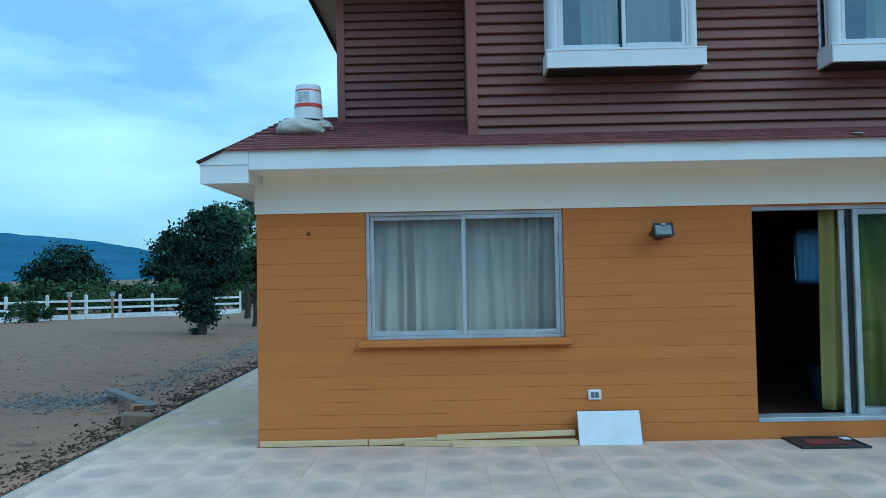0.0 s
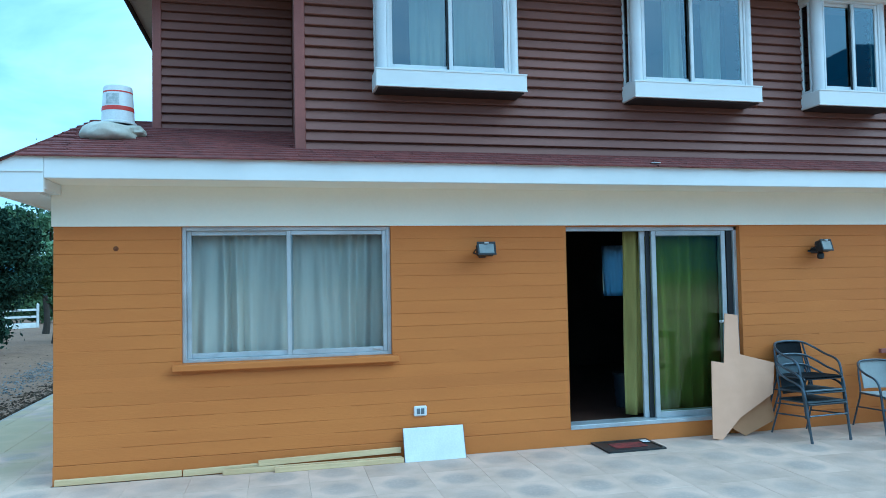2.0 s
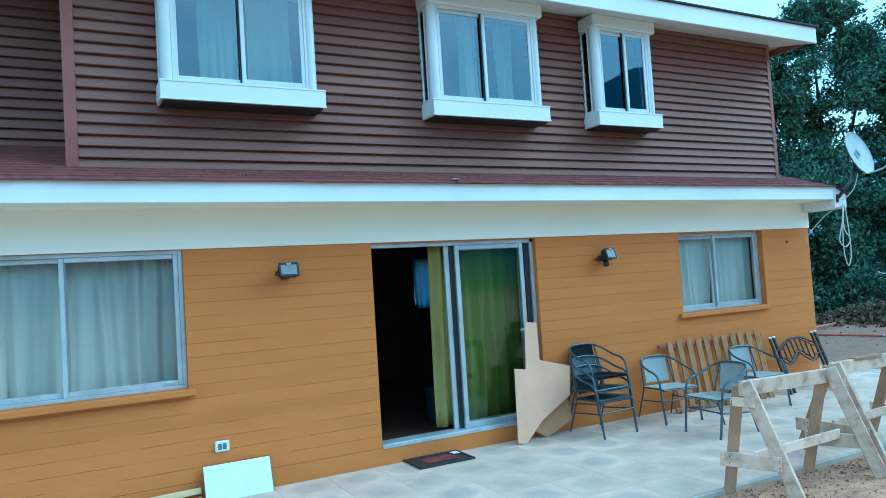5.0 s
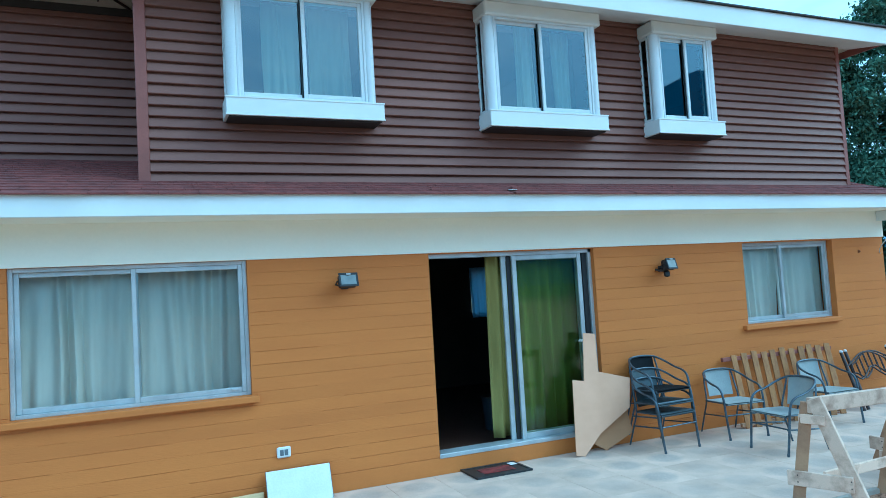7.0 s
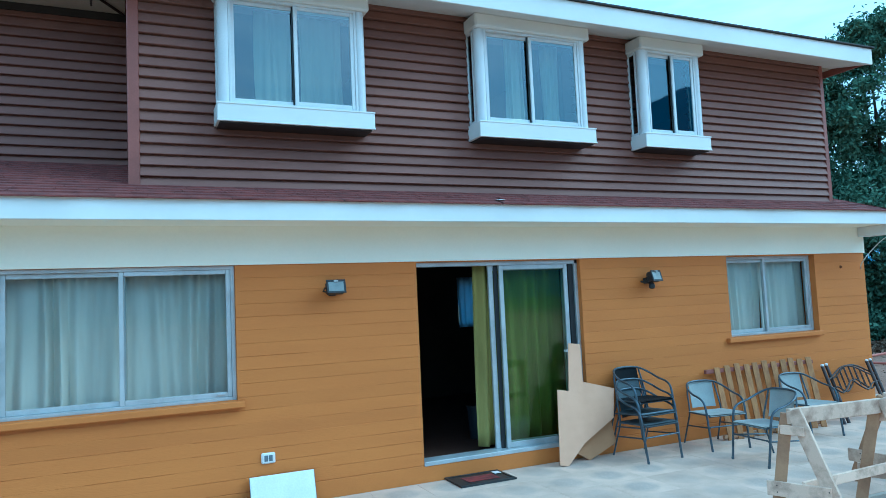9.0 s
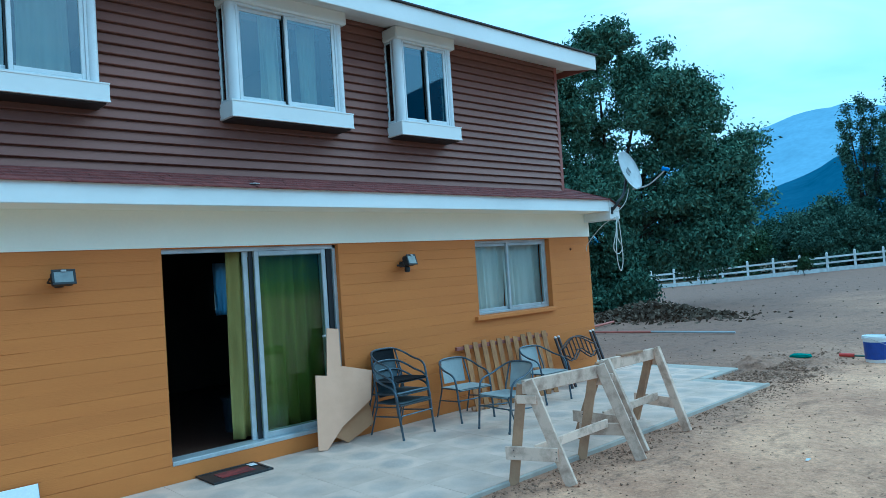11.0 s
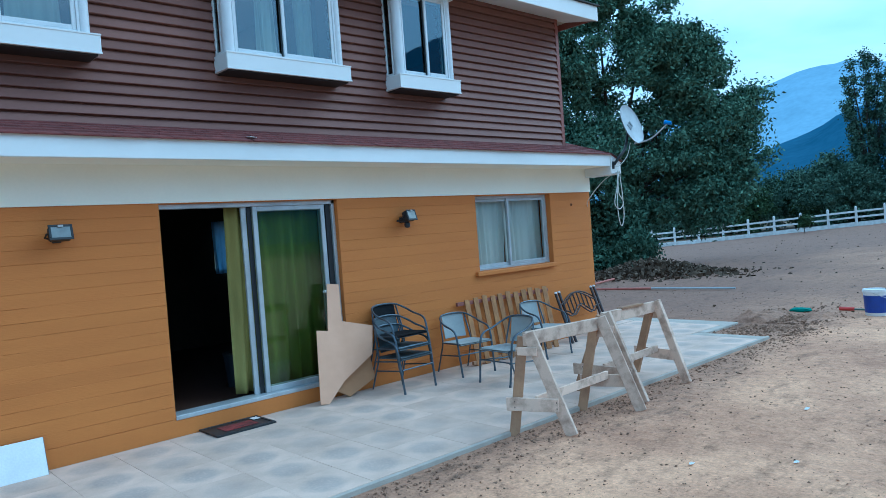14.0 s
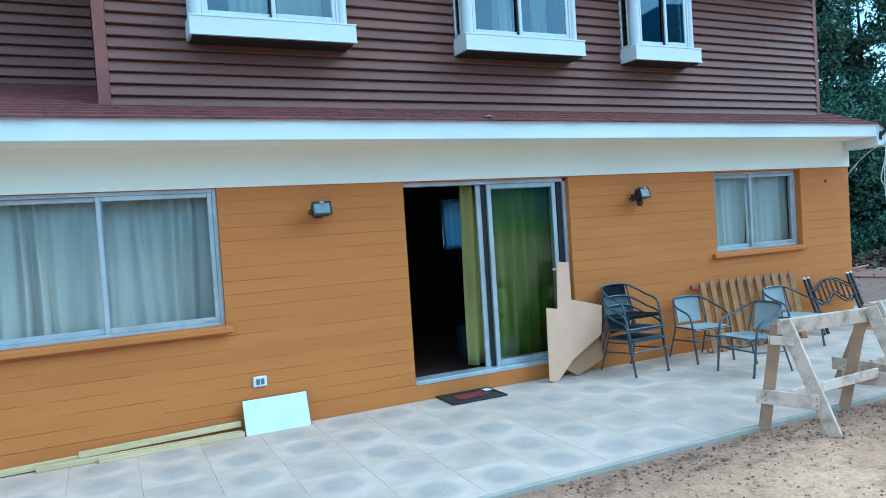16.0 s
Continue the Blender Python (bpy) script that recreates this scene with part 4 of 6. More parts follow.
# ---- sliding door ----
door = thing("door_1", "half-open aluminium sliding glass door", "sliding door", kind="structure")
dx0, dx1, dz0, dz1 = DOOR
f = Shape().box(dx0, dx0 + 0.02, 0.07, 0.17, dz0, dz1, 0.003).box(dx1 - 0.04, dx1, 0.055, 0.17, dz0, dz1, 0.003)
f.box(dx0, dx1, 0.055, 0.17, dz1 - 0.042, dz1, 0.003).box(dx0, dx1, -0.012, 0.18, dz0 - 0.012, dz0 + 0.03, 0.004)
part("door_frame", f, ALU, door, "aluminium frame and threshold")
sash(door, 5.61, 6.475, 0.07, dz0 + 0.03, dz1 - 0.042, 0.05, 0.032, ALU, DOOR_GLASS, "fixed_leaf")
sash(door, 5.505, 6.485, 0.12, dz0 + 0.03, dz1 - 0.042, 0.055, 0.032, ALU, DOOR_GLASS, "sliding_leaf")
# added black strip that stands for the shaded gap between the leaves
part("gap_shade", Shape().box(5.562, 5.61, 0.106, 0.118, dz0 + 0.03, dz1 - 0.042, 0.002), BLACK, door, "black strip put in for the shaded gap between the leaves")
# added black filler for the shaded gap between stile and jamb
part("jamb_gap_shade", Shape().box(6.495, 6.558, 0.08, 0.16, dz0 + 0.03, dz1 - 0.042, 0.003), BLACK, door, "black filler put in for the shaded gap at the jamb")
part("door_handle", Shape().box(6.37, 6.47, 0.02, 0.07, 1.14, 1.165, 0.005).box(6.445, 6.475, 0.045, 0.075, 1.08, 1.22, 0.004), PVC, door, "white pull handle")
curtain("curtain", "olive green curtain drawn behind the sliding door", 5.39, 6.5, 0.26, 0.2, 2.2, OLIVE, 7, 0.05, 31)
backwin = thing("window_6", "small rear window behind a pale blue curtain", "window", kind="structure")
sash(backwin, 7.23, 7.67, 4.63, 1.33, 2.12, 0.04)
bin_ob = thing("plastic_bin", "dim bluish plastic bin on the floor inside", "bin", pose(5.72, 0.95, 0.15) @ Matrix.Diagonal((0.85, 0.85, 0.85, 1)))
part("body", Shape().lathe([(0.02, 0.0), (0.12, 0.0), (0.15, 0.42), (0.16, 0.42), (0.16, 0.44), (0.13, 0.44), (0.105, 0.02), (0.02, 0.015)], 20), material("grey_blue_plastic", (0.025, 0.034, 0.048), 0.5), bin_ob, smooth=True)
part("rim", Shape().lathe([(0.15, 0.43), (0.166, 0.435), (0.166, 0.452), (0.15, 0.455)], 20), BLACK, bin_ob, smooth=True)
curtain("curtain", "pale blue curtain over the small window in the dim room", 7.2, 7.7, 4.49, 1.29, 2.15, BLUE_CLOTH, 5, 0.02, 33)

# ---- fittings on the front wall ----
def floodlight(x, z, sensor, turn):
    lamp = thing("floodlight", "small black halogen floodlight on the orange wall" + (" with a motion sensor" if sensor else ""), "floodlight", pose(x, 0, z, 0, 0, turn), "wall floodlights")
    m = pose(0, -0.13, 0.0, -16, 0, 0)
    housing = part("housing", Shape().box(-0.085, 0.085, -0.035, 0.045, -0.06, 0.06, 0.014, m).box(-0.06, 0.06, 0.045, 0.062, -0.045, 0.045, 0.008, m), BLACK, lamp)
    part("rim", Shape().box(-0.092, 0.092, -0.042, -0.034, 0.045, 0.066, 0.003, m).box(-0.092, 0.092, -0.042, -0.034, -0.066, -0.045, 0.003, m).box(-0.092, -0.072, -0.042, -0.034, -0.045, 0.045, 0.003, m).box(0.072, 0.092, -0.042, -0.034, -0.045, 0.045, 0.003, m), BLACK, housing)
    part("lens", Shape().box(-0.073, 0.073, -0.039, -0.035, -0.046, 0.046, 0.001, m), LENS, housing, "clear glass with reflector behind")
    part("bracket", Shape().tube([(-0.095, -0.12, 0.0), (-0.095, -0.05, -0.03), (-0.05, -0.018, -0.04), (0.05, -0.018, -0.04), (0.095, -0.05, -0.03), (0.095, -0.12, 0.0)], 0.008, 6).box(-0.035, 0.035, -0.02, 0.0, -0.075, -0.01, 0.004), BLACK, lamp)
    part("top_clip", Shape().box(-0.02, 0.02, -0.17, -0.14, 0.052, 0.07, 0.003), ALU, housing)
    if sensor:
        part("sensor", Shape().lathe([(0.012, -0.14), (0.032, -0.13), (0.036, -0.1), (0.03, -0.075), (0.012, -0.06)], 14, Matrix.Translation((0.0, -0.09, 0))), BLACK, lamp, smooth=True)
        part("sensor_arm", Shape().tube([(-0.12, -0.03, -0.05), (-0.06, -0.06, -0.06), (0, -0.08, -0.07)], 0.012, 6), BLACK, lamp)
    return lamp


floodlight(3.76, 1.93, False, 0)
floodlight(7.5, 1.93, True, 14)
sock = thing("wall_socket", "white outdoor wall socket on the orange wall", "socket", pose(3.126, -0.004, 0.43))
plate = part("plate", Shape().box(-0.062, 0.062, -0.02, 0.004, -0.048, 0.048, 0.01), PVC, sock)
part("outlet", Shape().box(-0.036, -0.004, -0.024, -0.019, -0.026, 0.026, 0.004), GREY_MARK, plate, "grey outlet insert")
part("outlet", Shape().box(0.004, 0.036, -0.024, -0.019, -0.026, 0.026, 0.004), GREY_MARK, plate, "grey outlet insert")
for x, z in ((0.49, 1.975), (10.865, 1.98)):
    nub = thing("wall_stub", "rusty cut-off pipe stub in the orange wall", "pipe stub", pose(x, -0.002, z), "pipe stubs")
    part("stub", Shape().lathe([(0.012, 0.0), (0.014, 0.012), (0.009, 0.02)], 10, pose(0, 0, 0, 90, 0, 0)), RUST, nub, smooth=True)
    part("rust_ring", Shape().lathe([(0.024, 0.0), (0.021, 0.003), (0.01, 0.004)], 12, pose(0, 0.001, 0, 90, 0, 0)), RUST, nub)


# ---- things on the paving ----
board = thing("white_board", "white laminated board leaning on the wall's foot", "board", pose(2.952, -0.155, 0.0, -19, 0, 0))
part("panel", Shape().box(0, 0.57, 0, 0.016, 0, 0.305, 0.002), PVC, board)
part("edge_band", Shape().box(-0.003, 0.0, 0, 0.016, 0, 0.305), GREY_MARK, board)
part("edge_band", Shape().box(0.57, 0.573, 0, 0.016, 0, 0.305), GREY_MARK, board)

STRIPS = [((0.02, -0.03, 0.028), (1.02, -0.03, 0.032), 0.05), ((1.03, -0.032, 0.03), (1.88, -0.034, 0.045), 0.052), ((1.36, -0.085, 0.024), (2.93, -0.09, 0.024), 0.046), ((1.66, -0.05, 0.07), (2.93, -0.05, 0.095), 0.05), ((1.8, -0.135, 0.022), (2.94, -0.135, 0.022), 0.044)]
for p, q, h in STRIPS:
    st = thing("wood_strip", "pale new pine strip lying at the wall's foot", "timber", group="pine strips along the wall")
    part("strip", beam(p, q, h, 0.03, 0.003, 0.0), PINE, st)

mat_ob = thing("doormat", "black rubber doormat with a red middle by the door", "doormat", pose(5.13, -0.215, 0.0))
mat_base = part("base", Shape().box(-0.3, 0.3, -0.2, 0.2, 0.0, 0.012, 0.004), BLACK, mat_ob)
part("rim", Shape().box(-0.3, 0.3, -0.2, -0.17, 0.012, 0.018, 0.002).box(-0.3, 0.3, 0.17, 0.2, 0.012, 0.018, 0.002).box(-0.3, -0.27, -0.17, 0.17, 0.012, 0.018, 0.002).box(0.27, 0.3, -0.17, 0.17, 0.012, 0.018, 0.002), BLACK, mat_ob)
part("inlay", Shape().box(-0.17, 0.17, -0.09, 0.09, 0.012, 0.017, 0.002), material("red_coir", (0.22, 0.035, 0.03), 0.95, second=(0.1, 0.025, 0.022), scale=12, fine=200, bump=0.6), mat_base, "worn red coir inlay")
part("tag", Shape().box(0.19, 0.265, 0.05, 0.14, 0.018, 0.021, 0.001), PVC, mat_base, "pale sticker")

# cut sheets of fibreboard leaning beside the door
sheets = [([(6.13, 0.78), (6.27, 0.755), (6.355, 1.26), (6.505, 1.238), (6.465, 0.835), (6.86, 0.73), (6.79, 0.42), (6.37, 0.2), (6.14, 0.0), (6.035, 0.02)], -0.26, "cut sheet of brown fibreboard leaning by the door"),
          ([(6.3, 0.55), (6.8, 0.52), (6.84, 0.14), (6.47, 0.0), (6.3, 0.1)], -0.17, "smaller offcut of brown fibreboard leaning on the wall")]
for outline, y, label in sheets:
    sh = thing("fibreboard_sheet", label, "board", pose(0, y, 0, -9.5, 0, 0), "cut fibreboard sheets")
    part("sheet", Shape().prism(outline, 0.008), BOARD if y < -0.2 else BOARD_DARK, sh)


def chair(at, sling, label, lift=0.0):
    """A stackable garden armchair: one bent tube for legs, arms and back, with a woven sling."""
    ch = thing("garden_chair", label, "chair", at @ Matrix.Translation((0, 0, lift)) @ Matrix.Diagonal((0.97, 1, 0.92, 1)), "garden chairs on the paving")
    w = 0.245
    loop = [(-w, -0.27, 0.0), (-w - 0.006, -0.24, 0.25), (-w - 0.012, -0.21, 0.5), (-w - 0.015, -0.15, 0.59), (-w - 0.015, 0.0, 0.635), (-w, 0.12, 0.69), (-0.17, 0.21, 0.745), (0, 0.235, 0.76)]
    loop = loop + [(-x, y, z) for x, y, z in loop[-2::-1]]
    tube = part("arm_tube", Shape().tube(curve(loop, 5), 0.0122, 8), TUBE, ch, "bent steel tube of arms and back", smooth=True)
    for s in (-1, 1):
        part("rear_leg", Shape().tube(curve([(s * 0.23, 0.27, 0.0), (s * 0.222, 0.2, 0.22), (s * 0.215, 0.15, 0.4), (s * 0.2, 0.19, 0.6), (s * 0.18, 0.212, 0.735)], 4), 0.0098, 8), TUBE, ch, smooth=True)
        part("side_rail", Shape().tube([(s * 0.238, -0.245, 0.415), (s * 0.222, 0.15, 0.395)], 0.009, 8), TUBE, ch, smooth=True)
        part("side_stretcher", Shape().tube([(s * 0.24, -0.25, 0.27), (s * 0.226, 0.2, 0.23)], 0.009, 8), TUBE, ch, smooth=True)
        part("foot_cap", Shape().lathe([(0.0135, 0.0), (0.0145, 0.02), (0.0125, 0.03)], 10, Matrix.Translation((s * w, -0.27, 0))), TUBE, tube, "grey plastic foot")
    part("front_rail", Shape().tube([(-0.24, -0.243, 0.4), (0.24, -0.243, 0.4)], 0.009, 8).tube([(-0.243, -0.252, 0.28), (0.243, -0.252, 0.28)], 0.009, 8), TUBE, ch, smooth=True)
    part("seat", Shape().sheet(lambda u, v: (-0.228 + 0.456 * u, -0.262 + 0.42 * v, 0.428 - 0.02 * v - 0.018 * math.sin(math.pi * u) * math.sin(math.pi * v) - (0.025 if v == 0 else 0)), 8, 8).sheet(lambda u, v: (-0.228 + 0.456 * u, -0.258 + 0.416 * v, 0.42 - 0.02 * v - 0.018 * math.sin(math.pi * u) * math.sin(math.pi * v)), 8, 8), sling, ch, "woven sling seat", smooth=True)
    back = lambda off: (lambda u, v: (-0.16 + 0.32 * u, 0.165 + 0.055 * v + off + 0.03 * math.sin(math.pi * u), 0.44 + 0.305 * v - 0.0 * u))
    part("backrest", Shape().sheet(back(0.0), 8, 6).sheet(back(0.008), 8, 6), sling, ch, "woven sling back", smooth=True)
    return ch


chair(pose(7.06, -0.37, 0, 0, 0, 4), DARK_SLING, "dark grey garden armchair at the bottom of a stack")
chair(pose(7.07, -0.345, 0, 0, 0, 3), DARK_SLING, "dark grey garden armchair in the middle of a stack", 0.1)
chair(pose(7.085, -0.3, 0, 0, 0, 2), BLACK_SLING, "black garden armchair stacked on a grey one", 0.23)
chair(pose(8.03, -0.385, 0, 0, 0, -9), SLING, "grey sling garden armchair standing by the wall")
chair(pose(7.93, -1.22, 0, 0, 0, -93), SLING, "grey sling garden armchair turned sideways")
chair(pose(9.3, -0.57, 0, 0, 0, -3), SLING, "grey sling garden armchair before the slatted bed base")

# slatted bed base
base = thing("slatted_bed_base", "pine slatted bed base leaning on the orange wall", "bed base")
for k in range(11):
    x = 0.006 * ((k * 5) % 4 - 1.5)
    part("slat", beam((8.367 + k * 0.146 + x, -0.295 - 0.007 * k, 0.0), (8.427 + k * 0.155 + x, -0.085, 0.83 + 0.012 * ((k * 7) % 3 - 1)), 0.02, 0.07, 0.003), SLAT_WOOD, base)
part("cross_rail", beam((8.26, -0.06, 0.775), (10.08, -0.06, 0.765), 0.045, 0.04, 0.003), SIDING_TRIM, base)
part("cross_rail", beam((8.28, -0.26, 0.04), (9.92, -0.3, 0.045), 0.045, 0.035, 0.003), BROWN_WOOD, base)

# iron bedsteads
def bedstead(dy, label):
    bed = thing("iron_bedstead", label, "bedstead", group="iron bedsteads by the wall")
    X, W, H, LEAN = 10.315 + dy, 0.865, 0.7, 0.3
    def at(u, z):
        return (X + W * u - 0.06 * (1 - z / H), -0.085 + dy * 0.25 - LEAN * (1 - z / H), z)
    for u in (0, 1):
        post = part("post", Shape().tube([at(u, 0.0), at(u, H)], 0.021, 10), IRON, bed, smooth=True)
        part("cap", Shape().lathe([(0.022, 0), (0.022, 0.018), (0.012, 0.026)], 10, Matrix.Translation(at(u, H - 0.004))), PVC, post, "pale end cap", smooth=True)
    def rail(z, rise):
        return curve([at(u, z + rise(u)) for u in (0, 0.1, 0.22, 0.36, 0.5, 0.64, 0.78, 0.9, 1)], 3)
    top = lambda u: 0.15 * math.sin(math.pi * u) ** 1.3
    low = lambda u: 0.06 * math.cos(4 * math.pi * u) - 0.06 + 0.05 * math.sin(math.pi * u)
    part("top_rail", Shape().tube(rail(0.52, top), 0.011, 8), IRON, bed, smooth=True)
    part("lower_rail", Shape().tube(rail(0.44, low), 0.011, 8), IRON, bed, smooth=True)
    part("bottom_rail", Shape().tube(rail(0.2, lambda u: 0.0), 0.011, 8), IRON, bed, smooth=True)
    for k in range(8):
        u = 0.12 + k * 0.109
        part("bar", Shape().tube([at(u, 0.44 + low(u)), at(u, 0.52 + top(u))], 0.0065, 6), IRON, bed)
    return bed


bedstead(0.0, "black iron bed end leaning on the wall")
bedstead(-0.115, "second black iron bed end leaning in front")


# sawhorses
def sawhorse(label, ridge, rear, front, top):
    """ridge, rear and front: the two ends (x, y); top: height of the beam."""
    sw = thing("sawhorse", label, "sawhorse", group="wooden sawhorses")
    gz = [ground_z(*p) if p[1] < -2.52 else 0.0 for p in (*rear, *front)]
    (ax, ay), (bx, by) = ridge
    part("beam", beam((ax - 0.03, ay, top - 0.05), (bx + 0.03, by, top - 0.06), 0.115, 0.042, 0.004, 0.0), GREY_WOOD, sw, "weathered top plank")
    for k in (0, 1):
        cx, cy = ridge[k]
        rx, ry = rear[k]
        fx, fy = front[k]
        s = -1 if k == 0 else 1
        part("leg", beam((rx, ry, gz[k]), (cx + s * 0.012, cy + 0.03, top - 0.03), 0.085, 0.045, 0.004), BROWN_WOOD, sw, "brown stained leg")
        part("leg", beam((fx, fy, gz[2 + k]), (cx + s * 0.012, cy - 0.035, top + 0.005), 0.1, 0.04, 0.004), GREY_WOOD, sw, "weathered grey leg")
        def at(z, p, q):
            t = (z - p[2]) / (q[2] - p[2])
            return Vector(p).lerp(Vector(q), t)
        r0, r1 = (rx, ry, gz[k]), (cx, cy + 0.03, top - 0.03)
        f0, f1 = (fx, fy, gz[2 + k]), (cx, cy - 0.035, top)
        o = Vector((s * 0.035, -0.01, 0))
        a, b = at(0.235, r0, r1) + o, at(0.235, f0, f1) + o
        d = (b - a) * 0.22
        tie = part("tie", beam(a - d, b + d * 0.1, 0.11, 0.024, 0.003), GREY_WOOD, sw)
        for e, dz in ((a, 0.025), (a, -0.025), (b, 0.025), (b, -0.025)):
            part("nail", Shape().lathe([(0.006, 0.0), (0.006, 0.002), (0.002, 0.003)], 8, Matrix.Translation(e + Vector((s * 0.0122, 0, dz))) @ Matrix.Rotation(radians(90 * s), 4, "Y")), IRON, tie)
        a, b = at(top - 0.15, r0, r1) + o, at(top - 0.15, f0, f1) + o
        d = (b - a) * 0.3
        part("gusset", beam(a - d, b + d * 0.4, 0.07, 0.02, 0.003), GREY_WOOD, sw)
    m0 = Vector((*rear[0], 0)).lerp(Vector((*front[0], 0)), 0.45) + Vector((0, 0, 0.27))
    m1 = Vector((*rear[1], 0)).lerp(Vector((*front[1], 0)), 0.45) + Vector((0, 0, 0.29))
    part("stretcher", beam(m0 - Vector((0.02, 0, 0)), m1 + Vector((0.02, 0, 0)), 0.075, 0.025, 0.003), GREY_WOOD, sw, "low plank joining the legs")
    return sw


sawhorse("weathered timber sawhorse at the paving's edge", ((6.56, -2.66), (7.49, -2.71)), ((6.466, -2.537), (7.419, -2.537)), ((6.667, -2.988), (7.664, -3.01)), 0.825)
sawhorse("second weathered sawhorse standing end to end with another", ((7.9, -2.51), (8.86, -2.48)), ((7.9, -2.14), (8.92, -2.175)), ((7.902, -2.902), (8.817, -2.848)), 0.805)
rest = thing("timber_offcut", "thin reddish offcut lying on top of the sawhorse", "timber")
part("plank_body", beam((8.2, -2.5, 0.8105), (8.6, -2.495, 0.8085), 0.022, 0.07, 0.002), BROWN_WOOD, rest)

# ---- on the roofs ----
can = thing("upturned_bucket", "white plastic bucket with red bands upside down on the roof", "bucket", pose(0.385, 0.6, 3.165) @ Matrix.Diagonal((1.08, 1.08, 1, 1)))
can_body = part("body", Shape().lathe([(0.142, 0.0), (0.142, 0.02), (0.136, 0.022), (0.118, 0.35), (0.112, 0.362), (0.02, 0.362)], 32), PVC, can, smooth=True)
part("red_band", Shape().lathe([(0.1325, 0.125), (0.1305, 0.165), (0.129, 0.165), (0.131, 0.125)], 32), RED, can_body, "red printed band")
part("red_band", Shape().lathe([(0.122, 0.296), (0.1213, 0.31), (0.12, 0.31), (0.1207, 0.296)], 32), RED, can_body, "thin red printed line")
lab = Shape()
for a0, z0, z1, da in ((-2.2, 0.18, 0.28, 0.9), ):
    lab.sheet(lambda u, v: ((0.1325 - 0.055 * (z0 + (z1 - z0) * v - 0.125)) * math.cos(a0 + da * u), (0.1325 - 0.055 * (z0 + (z1 - z0) * v - 0.125)) * math.sin(a0 + da * u), z0 + (z1 - z0) * v), 10, 2)
part("printed_label", lab, material("grey_print", (0.35, 0.4, 0.4), 0.5, second=(0.7, 0.7, 0.68), scale=25, fine=80, bump=0), can_body, "greyish printed label")
part("rim", Shape().lathe([(0.144, 0.0), (0.15, 0.006), (0.15, 0.02), (0.142, 0.026)], 32), PVC, can_body, smooth=True)

def crumpled(cx, cy, cz, rx, ry, rz, seed):
    s = Shape()
    def fn(u, v):
        a, b = 2 * math.pi * u, math.pi * v
        d = Vector((math.cos(a) * math.sin(b), math.sin(a) * math.sin(b), -math.cos(b)))
        k = 1 + 0.2 * noise.noise(d * 1.8 + Vector((seed, 0, 0))) + 0.05 * noise.noise(d * 5 + Vector((0, seed, 0)))
        return (cx + rx * d.x * k, cy + ry * d.y * k, cz + rz * d.z * k)
    return s.sheet(fn, 36, 20)


sack = thing("plastic_sack", "crumpled pale plastic sack under the upturned bucket", "sack")
part("sack_body", crumpled(0.33, 0.45, 3.055, 0.225, 0.2, 0.11, 4), SACK, sack, smooth=True)
part("sack_fold", crumpled(0.53, 0.54, 3.1, 0.11, 0.11, 0.06, 9), SACK, sack, smooth=True)
scrap = thing("paper_scrap", "white scrap lying on the shingles", "scrap", pose(5.4, -0.42, roof_z(-0.42) + 0.013))
part("scrap_sheet", crumpled(0, 0, 0.004, 0.055, 0.03, 0.006, 3), PVC, scrap)

dish = thing("satellite_dish", "grey satellite dish on an arm at the roof's corner", "satellite dish", pose(11.72, -0.62, 3.15))
nrm = Vector((0.06, -0.93, 0.3)).normalized()
dm = nrm.to_track_quat("Z", "Y").to_matrix().to_4x4()
prof = [(r, 0.38 * r * r - 0.04) for r in (0.002, 0.08, 0.16, 0.23, 0.29)] + [(0.297, -0.002), (0.292, -0.016)] + [(r, 0.38 * r * r - 0.052) for r in (0.23, 0.16, 0.08, 0.002)]
reflector = part("reflector", Shape().lathe(prof, 36, dm @ Matrix.Diagonal((0.96, 1.1, 1, 1))), DISH_GREY, dish, smooth=True)
part("mark", Shape().box(-0.09, -0.02, -0.05, 0.05, -0.034, -0.03, 0.001, dm @ Matrix.Rotation(0.6, 4, "Z")).box(0.01, 0.05, -0.05, 0.05, -0.034, -0.03, 0.001, dm @ Matrix.Rotation(0.6, 4, "Z")), GREY_MARK, reflector, "dark plain mark")
lnb = Vector((0.14, -0.52, -0.06))
part("feed_arm", Shape().tube(curve([(0.02, 0.0, -0.3), (0.08, -0.25, -0.26), tuple(lnb)], 4), 0.011, 8), ALU, dish, smooth=True)
part("feed_horn", Shape().lathe([(0.022, -0.05), (0.03, -0.03), (0.03, 0.03), (0.04, 0.05), (0.03, 0.06)], 14, Matrix.Translation(lnb) @ (Vector((0, 0, 0.1)) - lnb).to_track_quat("Z", "Y").to_matrix().to_4x4()), material("blue_cap", (0.04, 0.2, 0.6), 0.4), dish, "blue capped feed horn", smooth=True)
part("mast", Shape().tube(curve([(-0.42, 0.1, -0.62), (-0.36, 0.03, -0.5), (-0.2, 0.02, -0.36), tuple(nrm * -0.07)], 5), 0.022, 10), BLACK, dish, "bent steel mast", smooth=True)
part("foot_plate", Shape().box(-0.45, -0.4, 0.1, 0.116, -0.68, -0.57, 0.006), BLACK, dish)
cable = thing("hanging_cable", "coil of pale cable hanging from the roof corner", "cable")
part("loop", Shape().tube(curve([(11.4, -0.53, 2.42), (11.33, -0.53, 2.2), (11.24, -0.53, 1.95), (11.36, -0.53, 1.86), (11.47, -0.53, 1.96), (11.36, -0.53, 2.12), (11.38, -0.53, 2.42)], 6), 0.007, 6), CABLE, cable, smooth=True)
